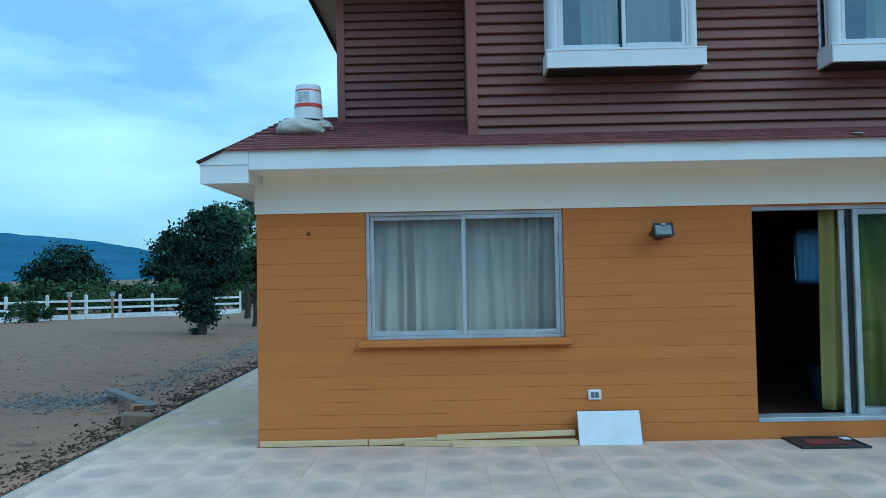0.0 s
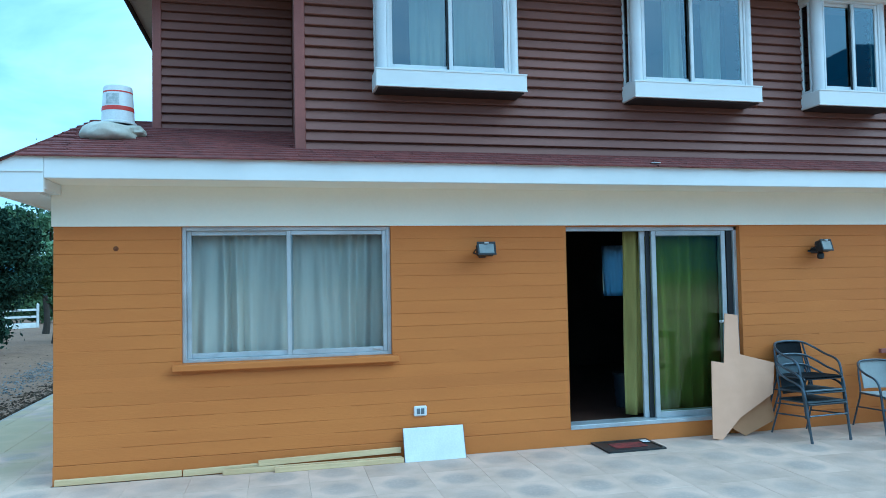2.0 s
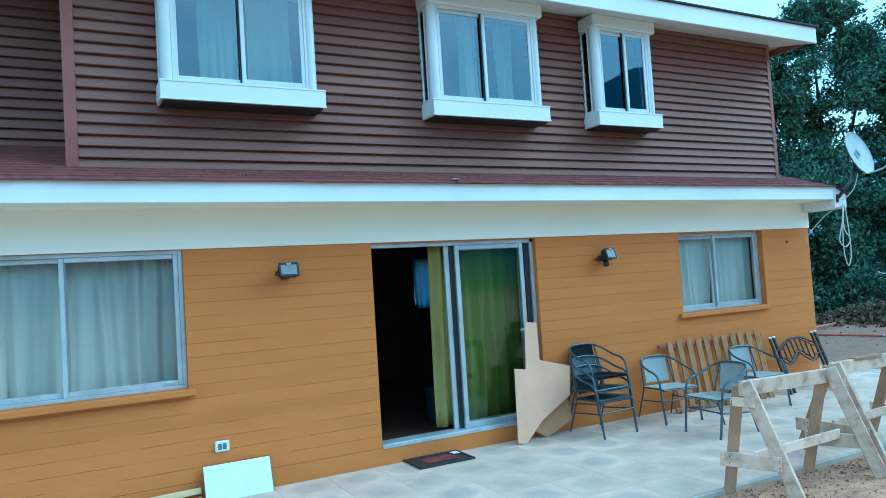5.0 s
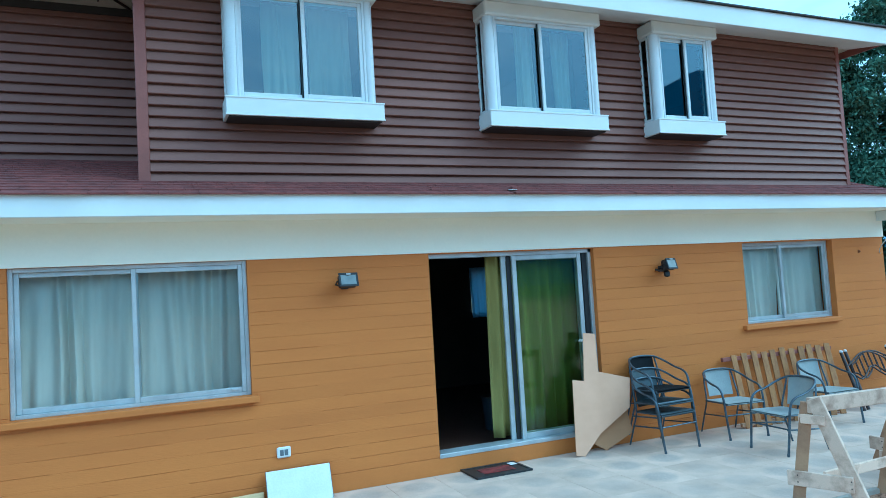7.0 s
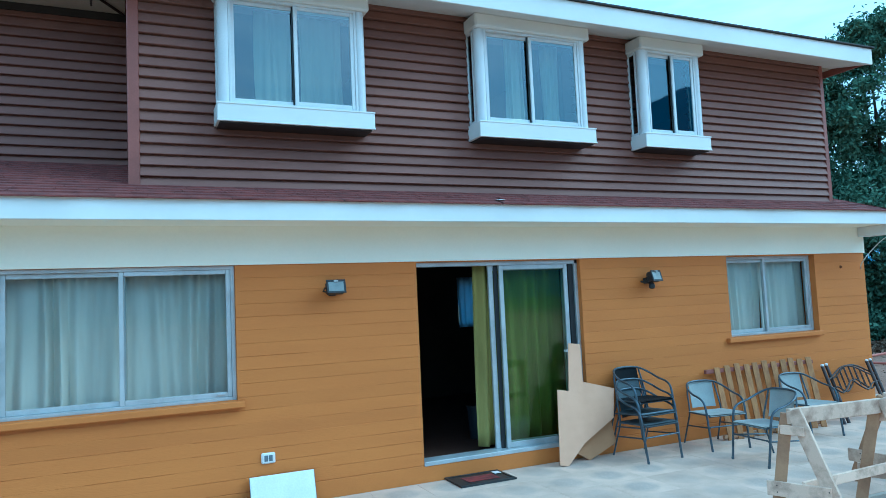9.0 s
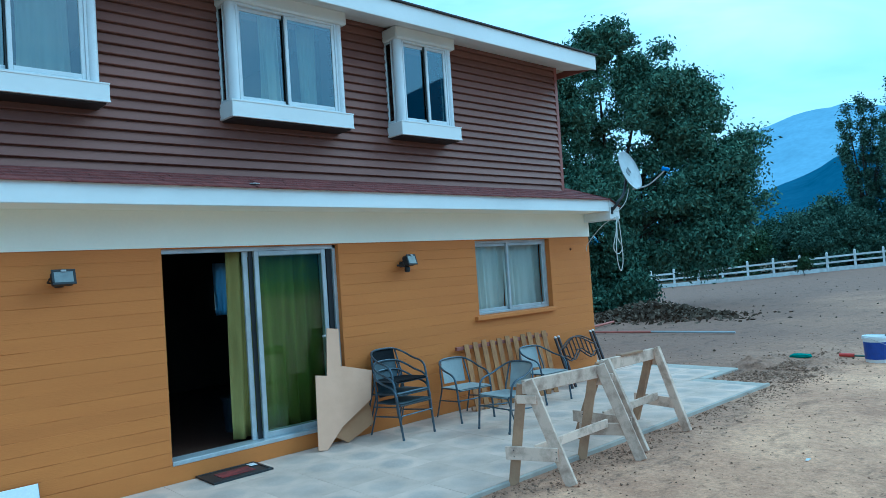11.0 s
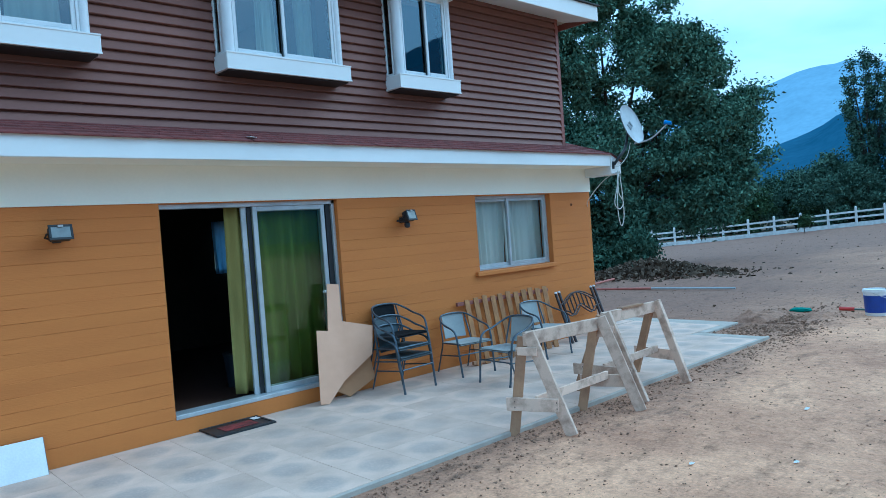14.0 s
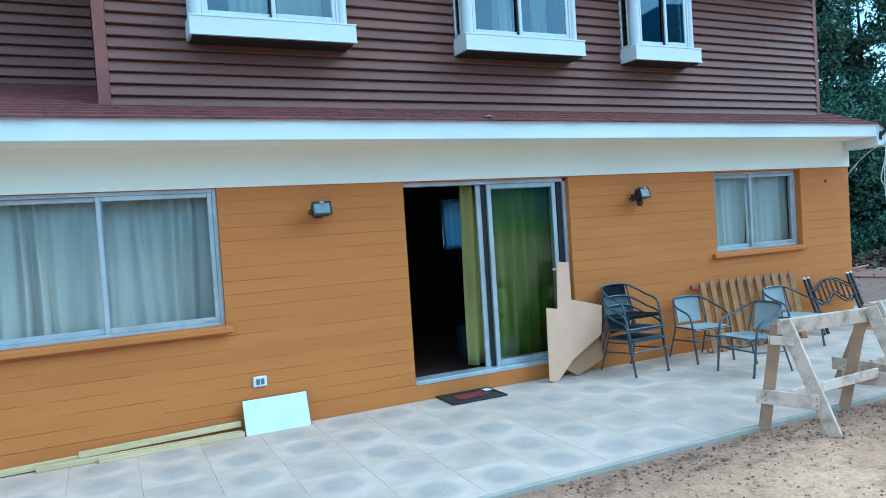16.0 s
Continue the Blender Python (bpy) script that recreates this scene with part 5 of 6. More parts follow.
part("loop", Shape().tube(curve([(11.36, -0.54, 2.44), (11.31, -0.54, 2.1), (11.3, -0.54, 1.78), (11.37, -0.54, 1.6), (11.45, -0.54, 1.76), (11.44, -0.54, 2.1), (11.4, -0.54, 2.44)], 6), 0.007, 6), CABLE, cable, smooth=True)
part("lead", Shape().tube(curve([(11.36, -0.52, 2.42), (11.3, -0.3, 2.3), (11.22, -0.06, 2.02), (11.365, 0.03, 1.9)], 6), 0.006, 6), CABLE, cable, smooth=True)
part("lead", Shape().tube(curve([(11.3, -0.55, 2.5), (11.4, -0.56, 2.52), (11.55, -0.6, 2.66), (11.66, -0.6, 2.86)], 6), 0.006, 6), CABLE, cable, smooth=True)


# ---- on the soil ----
def gz(x, y, up=0.0):
    return ground_z(x, y) + up


def torn_sheet(w, d, h, seed):
    """A torn sheet of paper, creased and lifted here and there."""
    def fn(u, v):
        e = 1 + 0.35 * noise.noise((u * 4, v * 4, seed))
        crease = abs(noise.noise((u * 3.1, v * 3.7, seed + 5))) + 0.5 * abs(noise.noise((u * 8, v * 8, seed + 9)))
        return ((u - 0.5) * w * e, (v - 0.5) * d * (1 + 0.5 * noise.noise((u * 3, v, seed + 2))), 0.008 + h * crease)
    return Shape().sheet(fn, 12, 8)


pail = thing("paint_bucket", "blue and white paint bucket standing on the soil", "bucket", pose(14.1, -3.12, gz(14.1, -3.12, -0.01)))
pail_body = part("body", Shape().lathe([(0.02, 0.0), (0.142, 0.0), (0.148, 0.01), (0.166, 0.38), (0.172, 0.38), (0.172, 0.41), (0.154, 0.41), (0.136, 0.03), (0.02, 0.02)], 32), PVC, pail, smooth=True)
part("label", Shape().lathe([(0.1522, 0.06), (0.1647, 0.32), (0.1632, 0.32), (0.1507, 0.06)], 32), BLUE, pail_body, "blue printed wrap")
part("white_panel", Shape().sheet(lambda u, v: ((0.1542 + 0.05 * (0.22 * v)) * math.cos(-1.25 + 0.42 * u), (0.1542 + 0.05 * (0.22 * v)) * math.sin(-1.25 + 0.42 * u), 0.08 + 0.2 * v), 8, 2), PVC, pail_body, "white printed panel")
part("rim", Shape().lathe([(0.166, 0.36), (0.178, 0.365), (0.178, 0.39), (0.166, 0.395)], 32), PVC, pail_body, smooth=True)
part("bail", Shape().tube(curve([(0.177, 0.0, 0.37), (0.12, -0.14, 0.3), (0.0, -0.19, 0.27), (-0.12, -0.14, 0.3), (-0.177, 0.0, 0.37)], 5), 0.004, 6), ALU, pail)
stick = thing("stirring_stick", "dark stick standing in the paint bucket", "stick")
part("shaft", Shape().tube([(14.12, -3.08, gz(14.1, -3.1) + 0.03), (14.2, -3.27, 0.42), (14.26, -3.42, 0.66)], 0.013, 8), BLACK, stick)
rod = thing("roller_pole", "painter's pole with a red grip lying on the soil", "pole")
part("pole", Shape().tube([(14.42, -2.72, gz(14.4, -2.7) + 0.03), (14.4, -3.95, gz(14.4, -3.95) + 0.03)], 0.016, 8), material("dull_green", (0.1, 0.16, 0.13), 0.5), rod)
part("grip", Shape().tube([(14.43, -2.5, gz(14.4, -2.5) + 0.035), (14.42, -2.72, gz(14.4, -2.7) + 0.035)], 0.03, 8), RED, rod, "red grip")
pp = thing("paper_scrap", "crumpled white paper on the soil", "scrap", pose(10.2, -4.9, gz(10.2, -4.9), 0, 0, 30))
part("scrap_sheet", torn_sheet(0.3, 0.13, 0.09, 2), PVC, pp)
blk = thing("concrete_block", "small grey concrete block lying on the soil", "block", pose(9.78, -5.66, gz(9.78, -5.66, -0.005), 0, 0, -42))
part("block_body", Shape().box(-0.1, 0.1, -0.055, 0.055, 0, 0.05, 0.008), CONCRETE, blk)
for x, y, r in ((8.3, -4.2, 0.02), (6.6, -4.05, 0.018), (7.0, -4.6, 0.018)):
    c = thing("paper_scrap", "small white scrap on the soil", "scrap", pose(x, y, gz(x, y)), "white scraps on the soil")
    part("scrap_sheet", torn_sheet(r * 2.6, r * 1.4, r * 0.8, x), PVC, c)
def clod_heap(label, x, y, r, h, seed):
    """A low uneven heap of dug soil."""
    heap_ob = thing("soil_heap", label, "soil heap", group="dug soil heaps")
    def fn(u, v):
        a, q = 2 * math.pi * u, v
        px, py = x + r * q * math.cos(a) * 1.5, y + r * q * math.sin(a)
        lump = 0.5 + 0.8 * abs(noise.noise((px * 4, py * 4, seed))) + 0.5 * abs(noise.noise((px * 11, py * 11, seed)))
        return (px, py, ground_z(px, py) - 0.02 + h * (1 - q * q) * lump)
    part("mound", Shape().sheet(fn, 40, 14), SOIL, heap_ob, smooth=True)


clod_heap("low heap of dug brown soil beside the paving's corner", 13.2, -1.75, 0.42, 0.13, 3)
clod_heap("low heap of dug brown soil by the green net", 13.6, -2.5, 0.28, 0.09, 5)
net = thing("green_net", "bunched green plastic net on dug soil", "net", pose(13.9, -2.1, gz(13.9, -2.1), 0, 0, 20))
part("bunch", crumpled(0, 0, 0.03, 0.08, 0.16, 0.04, 6), GREEN, net)
pipe = thing("drain_pipe", "long white and red pipe lying on dark soil", "pipe")
part("white_length", Shape().tube([(16.9, 2.35, gz(17, 2.3) + 0.05), (17.15, 0.45, gz(17.1, 0.4) + 0.05)], 0.024, 10), DISH_GREY, pipe, smooth=True)
part("red_length", Shape().tube([(16.5, 5.0, gz(16.5, 5) + 0.05), (16.9, 2.35, gz(17, 2.3) + 0.05)], 0.028, 10), DULL_RED, pipe, smooth=True)
pipe2 = thing("drain_pipe", "short red pipe lying beside the house corner", "pipe")
part("red_length", Shape().tube([(17.5, 4.6, gz(17.5, 4.6) + 0.05), (19.2, 4.9, gz(19.2, 4.9) + 0.08)], 0.03, 10), DULL_RED, pipe2, smooth=True)

rub = thing("broken_block", "broken concrete block beside the paving", "block", pose(-1.87, 1.62, gz(-1.87, 1.62, -0.02), 0, 8, 20))
part("block_body", Shape().box(-0.17, 0.17, -0.1, 0.1, 0, 0.16, 0.015), OLD_BLOCK, rub)
plank = thing("timber_offcut", "weathered grey plank lying by the broken block", "timber")
part("plank_body", beam((-3.05, 3.4, gz(-3.05, 3.4) + 0.12), (-1.78, 1.86, gz(-1.78, 1.86) + 0.16), 0.045, 0.14, 0.005), material("grey_weathered_plank", (0.2, 0.19, 0.17), 0.85, second=(0.14, 0.125, 0.11), scale=6), plank)
wedge = thing("timber_offcut", "short pale timber offcut beside the broken block", "timber", pose(-1.98, 1.86, gz(-2, 1.9) + 0.14, 20, 10, 70))
part("plank_body", Shape().box(-0.08, 0.08, -0.03, 0.03, 0, 0.06, 0.005), BROWN_WOOD, wedge)


def scatter(name, label, mat, count, place, size, seed, flat=0.6, kind="stuff", category="rubble"):
    """Many small uneven lumps in one mesh."""
    r = random.Random(seed)
    s = Shape()
    for _ in range(count):
        x, y, k = place(r)
        a = size(r) * k
        z = ground_z(x, y)
        q = Euler((r.uniform(-0.5, 0.5), r.uniform(-0.5, 0.5), r.uniform(0, 6.3))).to_matrix()
        pts = [Vector((1, 0, 0)), Vector((-0.4, 0.8, 0)), Vector((-0.5, -0.75, 0)), Vector((0.1, 0.1, 0.9)), Vector((0, 0, -0.7))]
        v = []
        for p in pts:
            p = q @ Vector((p.x * a * r.uniform(0.7, 1.3), p.y * a * r.uniform(0.5, 1.2), p.z * a * flat))
            v.append((x + p.x, y + p.y, z + p.z + a * 0.15))
        s.add(v, [(0, 1, 3), (1, 2, 3), (2, 0, 3), (1, 0, 4), (2, 1, 4), (0, 2, 4)])
    return tagged(part(name, s, mat), label, category, kind=kind)


def near_soil(r):
    while True:
        d, a = 2.0 + 15 * r.random() ** 1.5, radians(r.uniform(-25, 60))
        x, y = 2.2 + d * math.cos(a), -6.5 + d * math.sin(a)
        if not (-1.7 < x < 12.8 and y > -2.6):
            return x, y, 0.5 + 0.05 * d


scatter("soil_clods", "small clods and stones strewn over the soil", CLOD_MID, 12000, near_soil, lambda r: 0.005 + 0.018 * r.random() ** 5, 2)
scatter("dark_soil_clods", "small dark damp clods strewn over the soil", CLOD_DARK, 1800, near_soil, lambda r: 0.004 + 0.017 * r.random() ** 5, 22)
scatter("edge_clods", "loose clods along the edge of the paving", CLOD_MID, 3200, lambda r: (r.uniform(4.5, 12.5), -2.56 - abs(r.gauss(0, 0.26)), 1), lambda r: 0.005 + 0.02 * r.random() ** 4, 3)
scatter("dug_soil", "heap of dug clods at the paving's corner", CLOD_MID, 3200, lambda r: (12.8 + r.gauss(0, 0.75), -2.15 + r.gauss(0, 0.32), 1), lambda r: 0.008 + 0.032 * r.random() ** 4, 4)
scatter("gravel_strip", "grey gravel beside the paving", GRAVEL, 1700, lambda r: (-2.85 + r.gauss(0, 0.28), 3.2 + 9 * r.random() ** 0.8, 1), lambda r: 0.014 + 0.028 * r.random() ** 2, 5)
scatter("gravel_patch", "patch of grey gravel on the soil", GRAVEL, 900, lambda r: (-3.6 + r.gauss(0, 0.4), 3.1 + r.gauss(0, 0.35), 1), lambda r: 0.015 + 0.03 * r.random() ** 2, 6)
scatter("edge_rubble", "dark soil rubble along the side paving", CLOD_DARK, 9000, lambda r: (-1.66 - abs(r.gauss(0, 0.3)), r.uniform(-1.8, 12), 1), lambda r: 0.01 + 0.03 * r.random() ** 3, 7)
scatter("far_stones", "stones strewn over the dug soil", CLOD_DARK, 700, lambda r: (r.uniform(13, 45), r.uniform(-3, 14), 1), lambda r: 0.012 + 0.05 * r.random() ** 4, 8)

scatter("side_stones", "small stones and clods beside the house", CLOD_DARK, 1800, lambda r: (-2.0 - 6 * r.random(), r.uniform(-2, 14), 1), lambda r: 0.006 + 0.022 * r.random() ** 4, 18)


def litter(name, label, mat, count, place, length, seed, category):
    """Thin leaves and twigs lying in a heap."""
    r = random.Random(seed)
    s = Shape()
    for _ in range(count):
        p = Vector(place(r))
        d = Vector((r.gauss(0, 1), r.gauss(0, 1), r.gauss(0, 0.6))).normalized()
        e = d.orthogonal().normalized()
        e.rotate(Matrix.Rotation(r.uniform(0, 6.3), 3, d))
        a = length * r.uniform(0.4, 1.2)
        w = a * r.uniform(0.12, 0.4)
        s.add([p - d * a / 2, p + e * w, p + d * a / 2, p - e * w], [(0, 1, 2, 3)])
    return tagged(part(name, s, mat), label, category, kind="stuff")


def heap(r):
    u, v = r.gauss(0, 1), r.gauss(0, 1)
    x, y = 21.3 + 0.9 * u, 4.9 + 1.2 * v
    return x, y, ground_z(x, y) + 0.55 * math.exp(-(u * u + v * v) / 2) * r.random()


litter("brush_heap", "heap of dry branches and leaves beneath the tree", LEAF_DRY, 2600, heap, 0.2, 9, "brush")


# ---- trees ----
def tree(name, label, base, trunk, clumps, mat, leaves, leaf, spread, seed, category="tree", squash=0.75):
    """A tapered trunk with limbs to each clump, and a crown of single leaves gathered in clumps."""
    r = random.Random(seed)
    nr = np.random.default_rng(seed)
    bx, by = base
    bz = ground_z(bx, by) - 0.1
    t = thing(name, label, category, pose(bx, by, bz))
    height, radius = trunk
    fork = Vector((r.uniform(-0.05, 0.05) * height, r.uniform(-0.05, 0.05) * height, height))
    wood = Shape().tube(curve([(0, 0, 0), (fork.x * 0.3 + radius * 0.6, 0, height * 0.4), tuple(fork)], 4), radius * 1.25, 10, r1=radius * 0.7)
    centres = []
    for cx, cy, cz, rx, rz, n in clumps:
        tip = Vector((cx, cy, cz))
        mid = fork.lerp(tip, 0.5) + Vector((r.uniform(-0.1, 0.1), r.uniform(-0.1, 0.1), r.uniform(0, 0.1))) * rx
        wood.tube(curve([tuple(fork * 0.92), tuple(mid), tuple(tip)], 4), radius * 0.32, 7, r1=radius * 0.06)
        for k in range(n):
            d = Vector((r.gauss(0, 1), r.gauss(0, 1), r.gauss(0, 1))).normalized() * (r.random() ** 0.45)
            c = tip + Vector((d.x * rx, d.y * rx, d.z * rz))
            centres.append(c)
            if k % 2 == 0:
                wood.tube([tuple(tip.lerp(c, 0.1)), tuple(tip.lerp(c, 0.6) + Vector((0, 0, 0.05 * rz))), tuple(c)], radius * 0.1, 5, r1=radius * 0.03)
    part("trunk", wood, BARK, t, "bare trunk and limbs", smooth=True)
    c = np.array(centres)
    pick = nr.integers(0, len(c), leaves)
    p = c[pick] + nr.normal(0, 1, (leaves, 3)) * spread * np.array([1, 1, squash]) * nr.uniform(0.4, 1.25, (len(c), 1))[pick]
    p[:, 2] = np.maximum(p[:, 2], 0.12)
    d = nr.normal(0, 1, (leaves, 3))
    d[:, 2] -= 0.35
    d /= np.linalg.norm(d, axis=1, keepdims=True)
    e = np.cross(d, nr.normal(0, 1, (leaves, 3)))
    e /= np.linalg.norm(e, axis=1, keepdims=True)
    a = leaf * nr.uniform(0.6, 1.4, (leaves, 1))
    v = np.stack([p - d * a, p + e * a * 0.45, p + d * a, p - e * a * 0.45], 1).reshape(-1, 3)
    me = bpy.data.meshes.new("crown")
    me.from_pydata(v.tolist(), [], np.arange(leaves * 4).reshape(-1, 4).tolist())
    me.materials.append(mat)
    part("crown", me, None, t, "crown of small leaves")
    return t


def polar(az, d):
    return 2.2 + d * math.cos(radians(az)), -6.5 + d * math.sin(radians(az))


# the large tree behind the house corner; its crown leans out to the open side
CL = [(-2.6, 0.8, 8.4, 2.1, 1.9, 36), (-1.2, -0.6, 9.8, 1.5, 1.1, 26), (-3.4, 1.8, 6.2, 1.7, 2.2, 30), (0.5, -1.4, 8.3, 1.6, 1.2, 26), (-1.0, 0.2, 6.8, 2.3, 1.9, 46), (1.8, -2.2, 6.3, 1.6, 1.3, 26), (2.7, -3.1, 5.0, 1.3, 1.3, 22),
      (-1.5, 0.6, 4.4, 2.5, 1.8, 52), (1.2, -1.4, 4.2, 2.1, 1.7, 44), (-2.6, 1.6, 2.4, 2.0, 1.7, 40), (0.1, -0.2, 2.3, 2.2, 1.6, 50), (1.8, -2.0, 2.6, 1.7, 1.4, 28), (-0.2, 0.1, 1.0, 1.6, 0.9, 34), (-1.6, 0.9, 0.9, 1.4, 0.9, 26), (0.2, 0.8, 10.4, 0.9, 0.7, 9), (0.9, -1.3, 9.3, 1.3, 1.0, 24), (1.9, -2.3, 8.4, 1.2, 1.0, 22), (2.4, -2.9, 7.2, 1.0, 0.9, 16), (1.6, -1.9, 7.6, 1.1, 1.0, 18), (3.3, -3.6, 6.0, 0.9, 0.9, 12), (2.1, -3.2, 2.6, 1.2, 1.2, 22), (2.7, -3.6, 3.8, 1.1, 1.0, 18)]
tree("tree", "large dark evergreen tree behind the house corner", polar(33.4, 28.5), (2.6, 0.32), [(*c[:5], max(6, int(c[5] * 0.95))) for c in CL], LEAF_BIG, 270000, 0.08, 0.28, 12)
# the group of tall trees beyond the fence, with limbs that rise to feathered tips
for k, (az, d, h, w) in enumerate(((15.6, 68, 14.6, 2.7), (13.2, 66, 15.2, 2.1), (11.3, 69, 14.4, 2.1), (9.9, 67, 15.2, 2.1), (8.0, 68, 12.4, 2.3), (12.2, 72, 11.5, 3.0), (9.0, 72, 10.8, 3.0))):
    q = random.Random(k + 3)
    cl = []
    for limb in range(7):
        turn = limb * 2.4 + q.uniform(-0.4, 0.4)
        reach, top = w * (0.15 + 0.85 * (limb % 4) / 3) * q.uniform(0.8, 1.15), h * (1.0 - 0.07 * (limb % 4)) * q.uniform(0.86, 1.0)
        for u in range(9):
            f = 0.3 + 0.7 * u / 8
            r0 = 0.75 * (1 - f) ** 0.8 + 0.1
            cl.append((reach * f ** 0.7 * math.cos(turn) + q.uniform(-0.2, 0.2), reach * f ** 0.7 * math.sin(turn) + q.uniform(-0.2, 0.2), top * f, r0, 0.55, 4 if u < 6 else 3))
    cl += [(0.3, 0.2, h * 0.28, w * 0.8, 1.9, 16), (-0.4, -0.5, h * 0.15, w * 1.0, 1.6, 18)]
    tree("tree", "tall feathery dark tree beyond the white fence", polar(az, d), (h * 0.3, 0.17), cl, LEAF_DARK, 19000, 0.115, 0.23, 40 + k, squash=1.3)
for k, (az, d, h) in enumerate(((19.4, 64, 5.6), (18.0, 66, 6.6), (16.6, 65, 5.4), (6.6, 66, 6.2))):
    tree("bush", "broad dark bush at the foot of the tall trees", polar(az, d), (h * 0.25, 0.16), [(0, 0, h * 0.62, 1.5, h * 0.3, 26), (0.9, 1.2, h * 0.42, 1.7, h * 0.3, 22), (-0.9, -1.1, h * 0.4, 1.7, h * 0.32, 22)], LEAF_DARK, 14000, 0.12, 0.34, 60 + k, "bush")
# lower growth beyond the fence
rr = random.Random(77)
for k in range(26):
    az = 32 - k * 1.28
    d = 66 + rr.uniform(-2, 12)
    h = rr.uniform(2.8, 4.6) + (1.6 if az < 3.5 else 0) + (1.2 if 18 < az < 22 else 0) + (3.0 if az < 1.2 else 0)
    cl = [(0, 0, h * 0.6, 2.4, h * 0.34, 26), (1.4, 1.8, h * 0.45, 2.0, h * 0.34, 20), (-1.3, -1.7, h * 0.4, 2.0, h * 0.36, 20)]
    tree("bush", "dark bushy tree beyond the white fence", polar(az, d), (h * 0.25, 0.14), cl, LEAF_MID if k in (5, 6, 9) else LEAF_DARK, 8000, 0.13, 0.42, 100 + k, "bush")
# beside the house
tree("tree", "small dense dark tree standing on bare soil", polar(110.7, 21.6), (0.9, 0.13), [(0.1, 0, 2.8, 1.0, 0.75, 34), (-0.7, 0.1, 2.5, 0.65, 0.6, 20), (0.5, 0.2, 2.6, 0.7, 0.8, 24), (0.2, 0, 1.8, 0.85, 0.5, 24), (0, 0, 0.7, 0.34, 0.6, 20), (0.05, 0, 1.3, 0.45, 0.5, 20), (0.15, 0.2, 3.5, 0.6, 0.28, 12)], LEAF_BLACK, 20000, 0.06, 0.17, 61)
tree("tree", "small tree with a thin leaning trunk", polar(106.6, 25.0), (1.1, 0.07), [(0.1, 0, 2.3, 1.1, 0.7, 24), (0.9, 0.3, 2.1, 0.9, 0.8, 18), (-0.6, 0, 2.2, 0.8, 0.6, 16)], LEAF_MID, 8000, 0.065, 0.2, 62)
tree("tree", "taller pale green tree behind the small dark ones", polar(106.9, 33.0), (1.8, 0.12), [(0.3, 0, 7.0, 1.0, 0.8, 18), (0.4, 0, 6.0, 1.4, 0.9, 22), (0.9, 0.2, 4.9, 1.2, 0.8, 20), (-0.8, 0.2, 4.5, 1.0, 0.8, 16), (0.4, 0, 3.4, 1.4, 0.9, 20)], LEAF_LIGHT, 14000, 0.1, 0.26, 63)
tree("bush", "low scrubby bush beside the house wall", polar(104.0, 26.0), (0.3, 0.05), [(0, 0, 0.7, 0.6, 0.5, 18)], LEAF_MID, 2000, 0.07, 0.15, 64, "bush")
tree("tree", "round dark tree far behind the fence", polar(119.0, 78.0), (1.5, 0.3), [(0, 0, 3.9, 2.8, 1.6, 34), (1.9, 0, 3.0, 2.0, 1.3, 22), (-2.2, 0, 2.8, 2.0, 1.3, 22)], LEAF_BLACK, 9000, 0.2, 0.5, 65)
tree("tree", "dark tree far behind the fence", polar(112.4, 80.0), (1.5, 0.3), [(0, 0, 3.2, 2.0, 1.3, 26), (2.0, 0, 3.6, 1.9, 1.3, 22)], LEAF_BLACK, 6000, 0.2, 0.5, 66)
for k in range(26):
    az = 126 - k * 1.35
    h = rr.uniform(1.7, 2.7)
    tree("bush", "low green scrub behind the white fence", polar(az, 54 + rr.uniform(-3, 16) + (16 if az < 108 else 0)), (0.4, 0.06), [(0, 0, h * 0.5, 2.4, h * 0.4, 26), (2.0, 0.6, h * 0.45, 2.0, h * 0.38, 22), (-2.0, 0.4, h * 0.4, 2.0, h * 0.36, 22)], LEAF_OLIVE if k % 3 else LEAF_MID, 3600, 0.16, 0.3, 140 + k, "bush")
tree("bush", "low green bush at the foot of the fence", polar(121.5, 40), (0.2, 0.04), [(0, 0, 0.6, 1.0, 0.45, 20)], LEAF_MID, 2200, 0.09, 0.18, 67, "bush")
tree("bush", "pale seedling by the white fence", polar(20.0, 52), (0.4, 0.03), [(0, 0, 0.9, 0.45, 0.45, 12)], LEAF_MID, 700, 0.1, 0.16, 68, "bush")


# ---- white fences ----
POST = Shape().box(-0.065, 0.065, -0.065, 0.065, -0.4, 1.27, 0.008).lathe([(0.09, 1.27), (0.075, 1.295), (0.004, 1.34)], 4, Matrix.Rotation(radians(45), 4, "Z")).mesh("post", FENCE_WHITE)


def fence(label, line, spacing):
    f = thing("post_fence", label, "fence", group="white paddock fences")
    pts = [Vector((*polar(*p), 0)) for p in line]
    posts = []
    for a, b in zip(pts, pts[1:]):
        n = max(1, round((b - a).length / spacing))
        posts += [a.lerp(b, k / n) for k in range(n)]
    posts.append(pts[-1])
    for p in posts:
        p.z = ground_z(p.x, p.y)
        part("post", POST, None, f, at=Matrix.Translation(p) @ Matrix.Rotation(p.x * 7 % 0.3, 4, "Z"))
    for p, q in zip(posts, posts[1:]):
        for z, w in ((0.98, 0.12), (0.6, 0.12)):
            part("rail", beam(p + Vector((0, 0, z)), q + Vector((0, 0, z)), w, 0.05, 0.006), FENCE_WHITE, f)
        part("base_board", beam(p + Vector((0, 0, 0.12)), q + Vector((0, 0, 0.12)), 0.3, 0.05, 0.006), FENCE_WHITE, f, "low whitewashed concrete board")
    return f


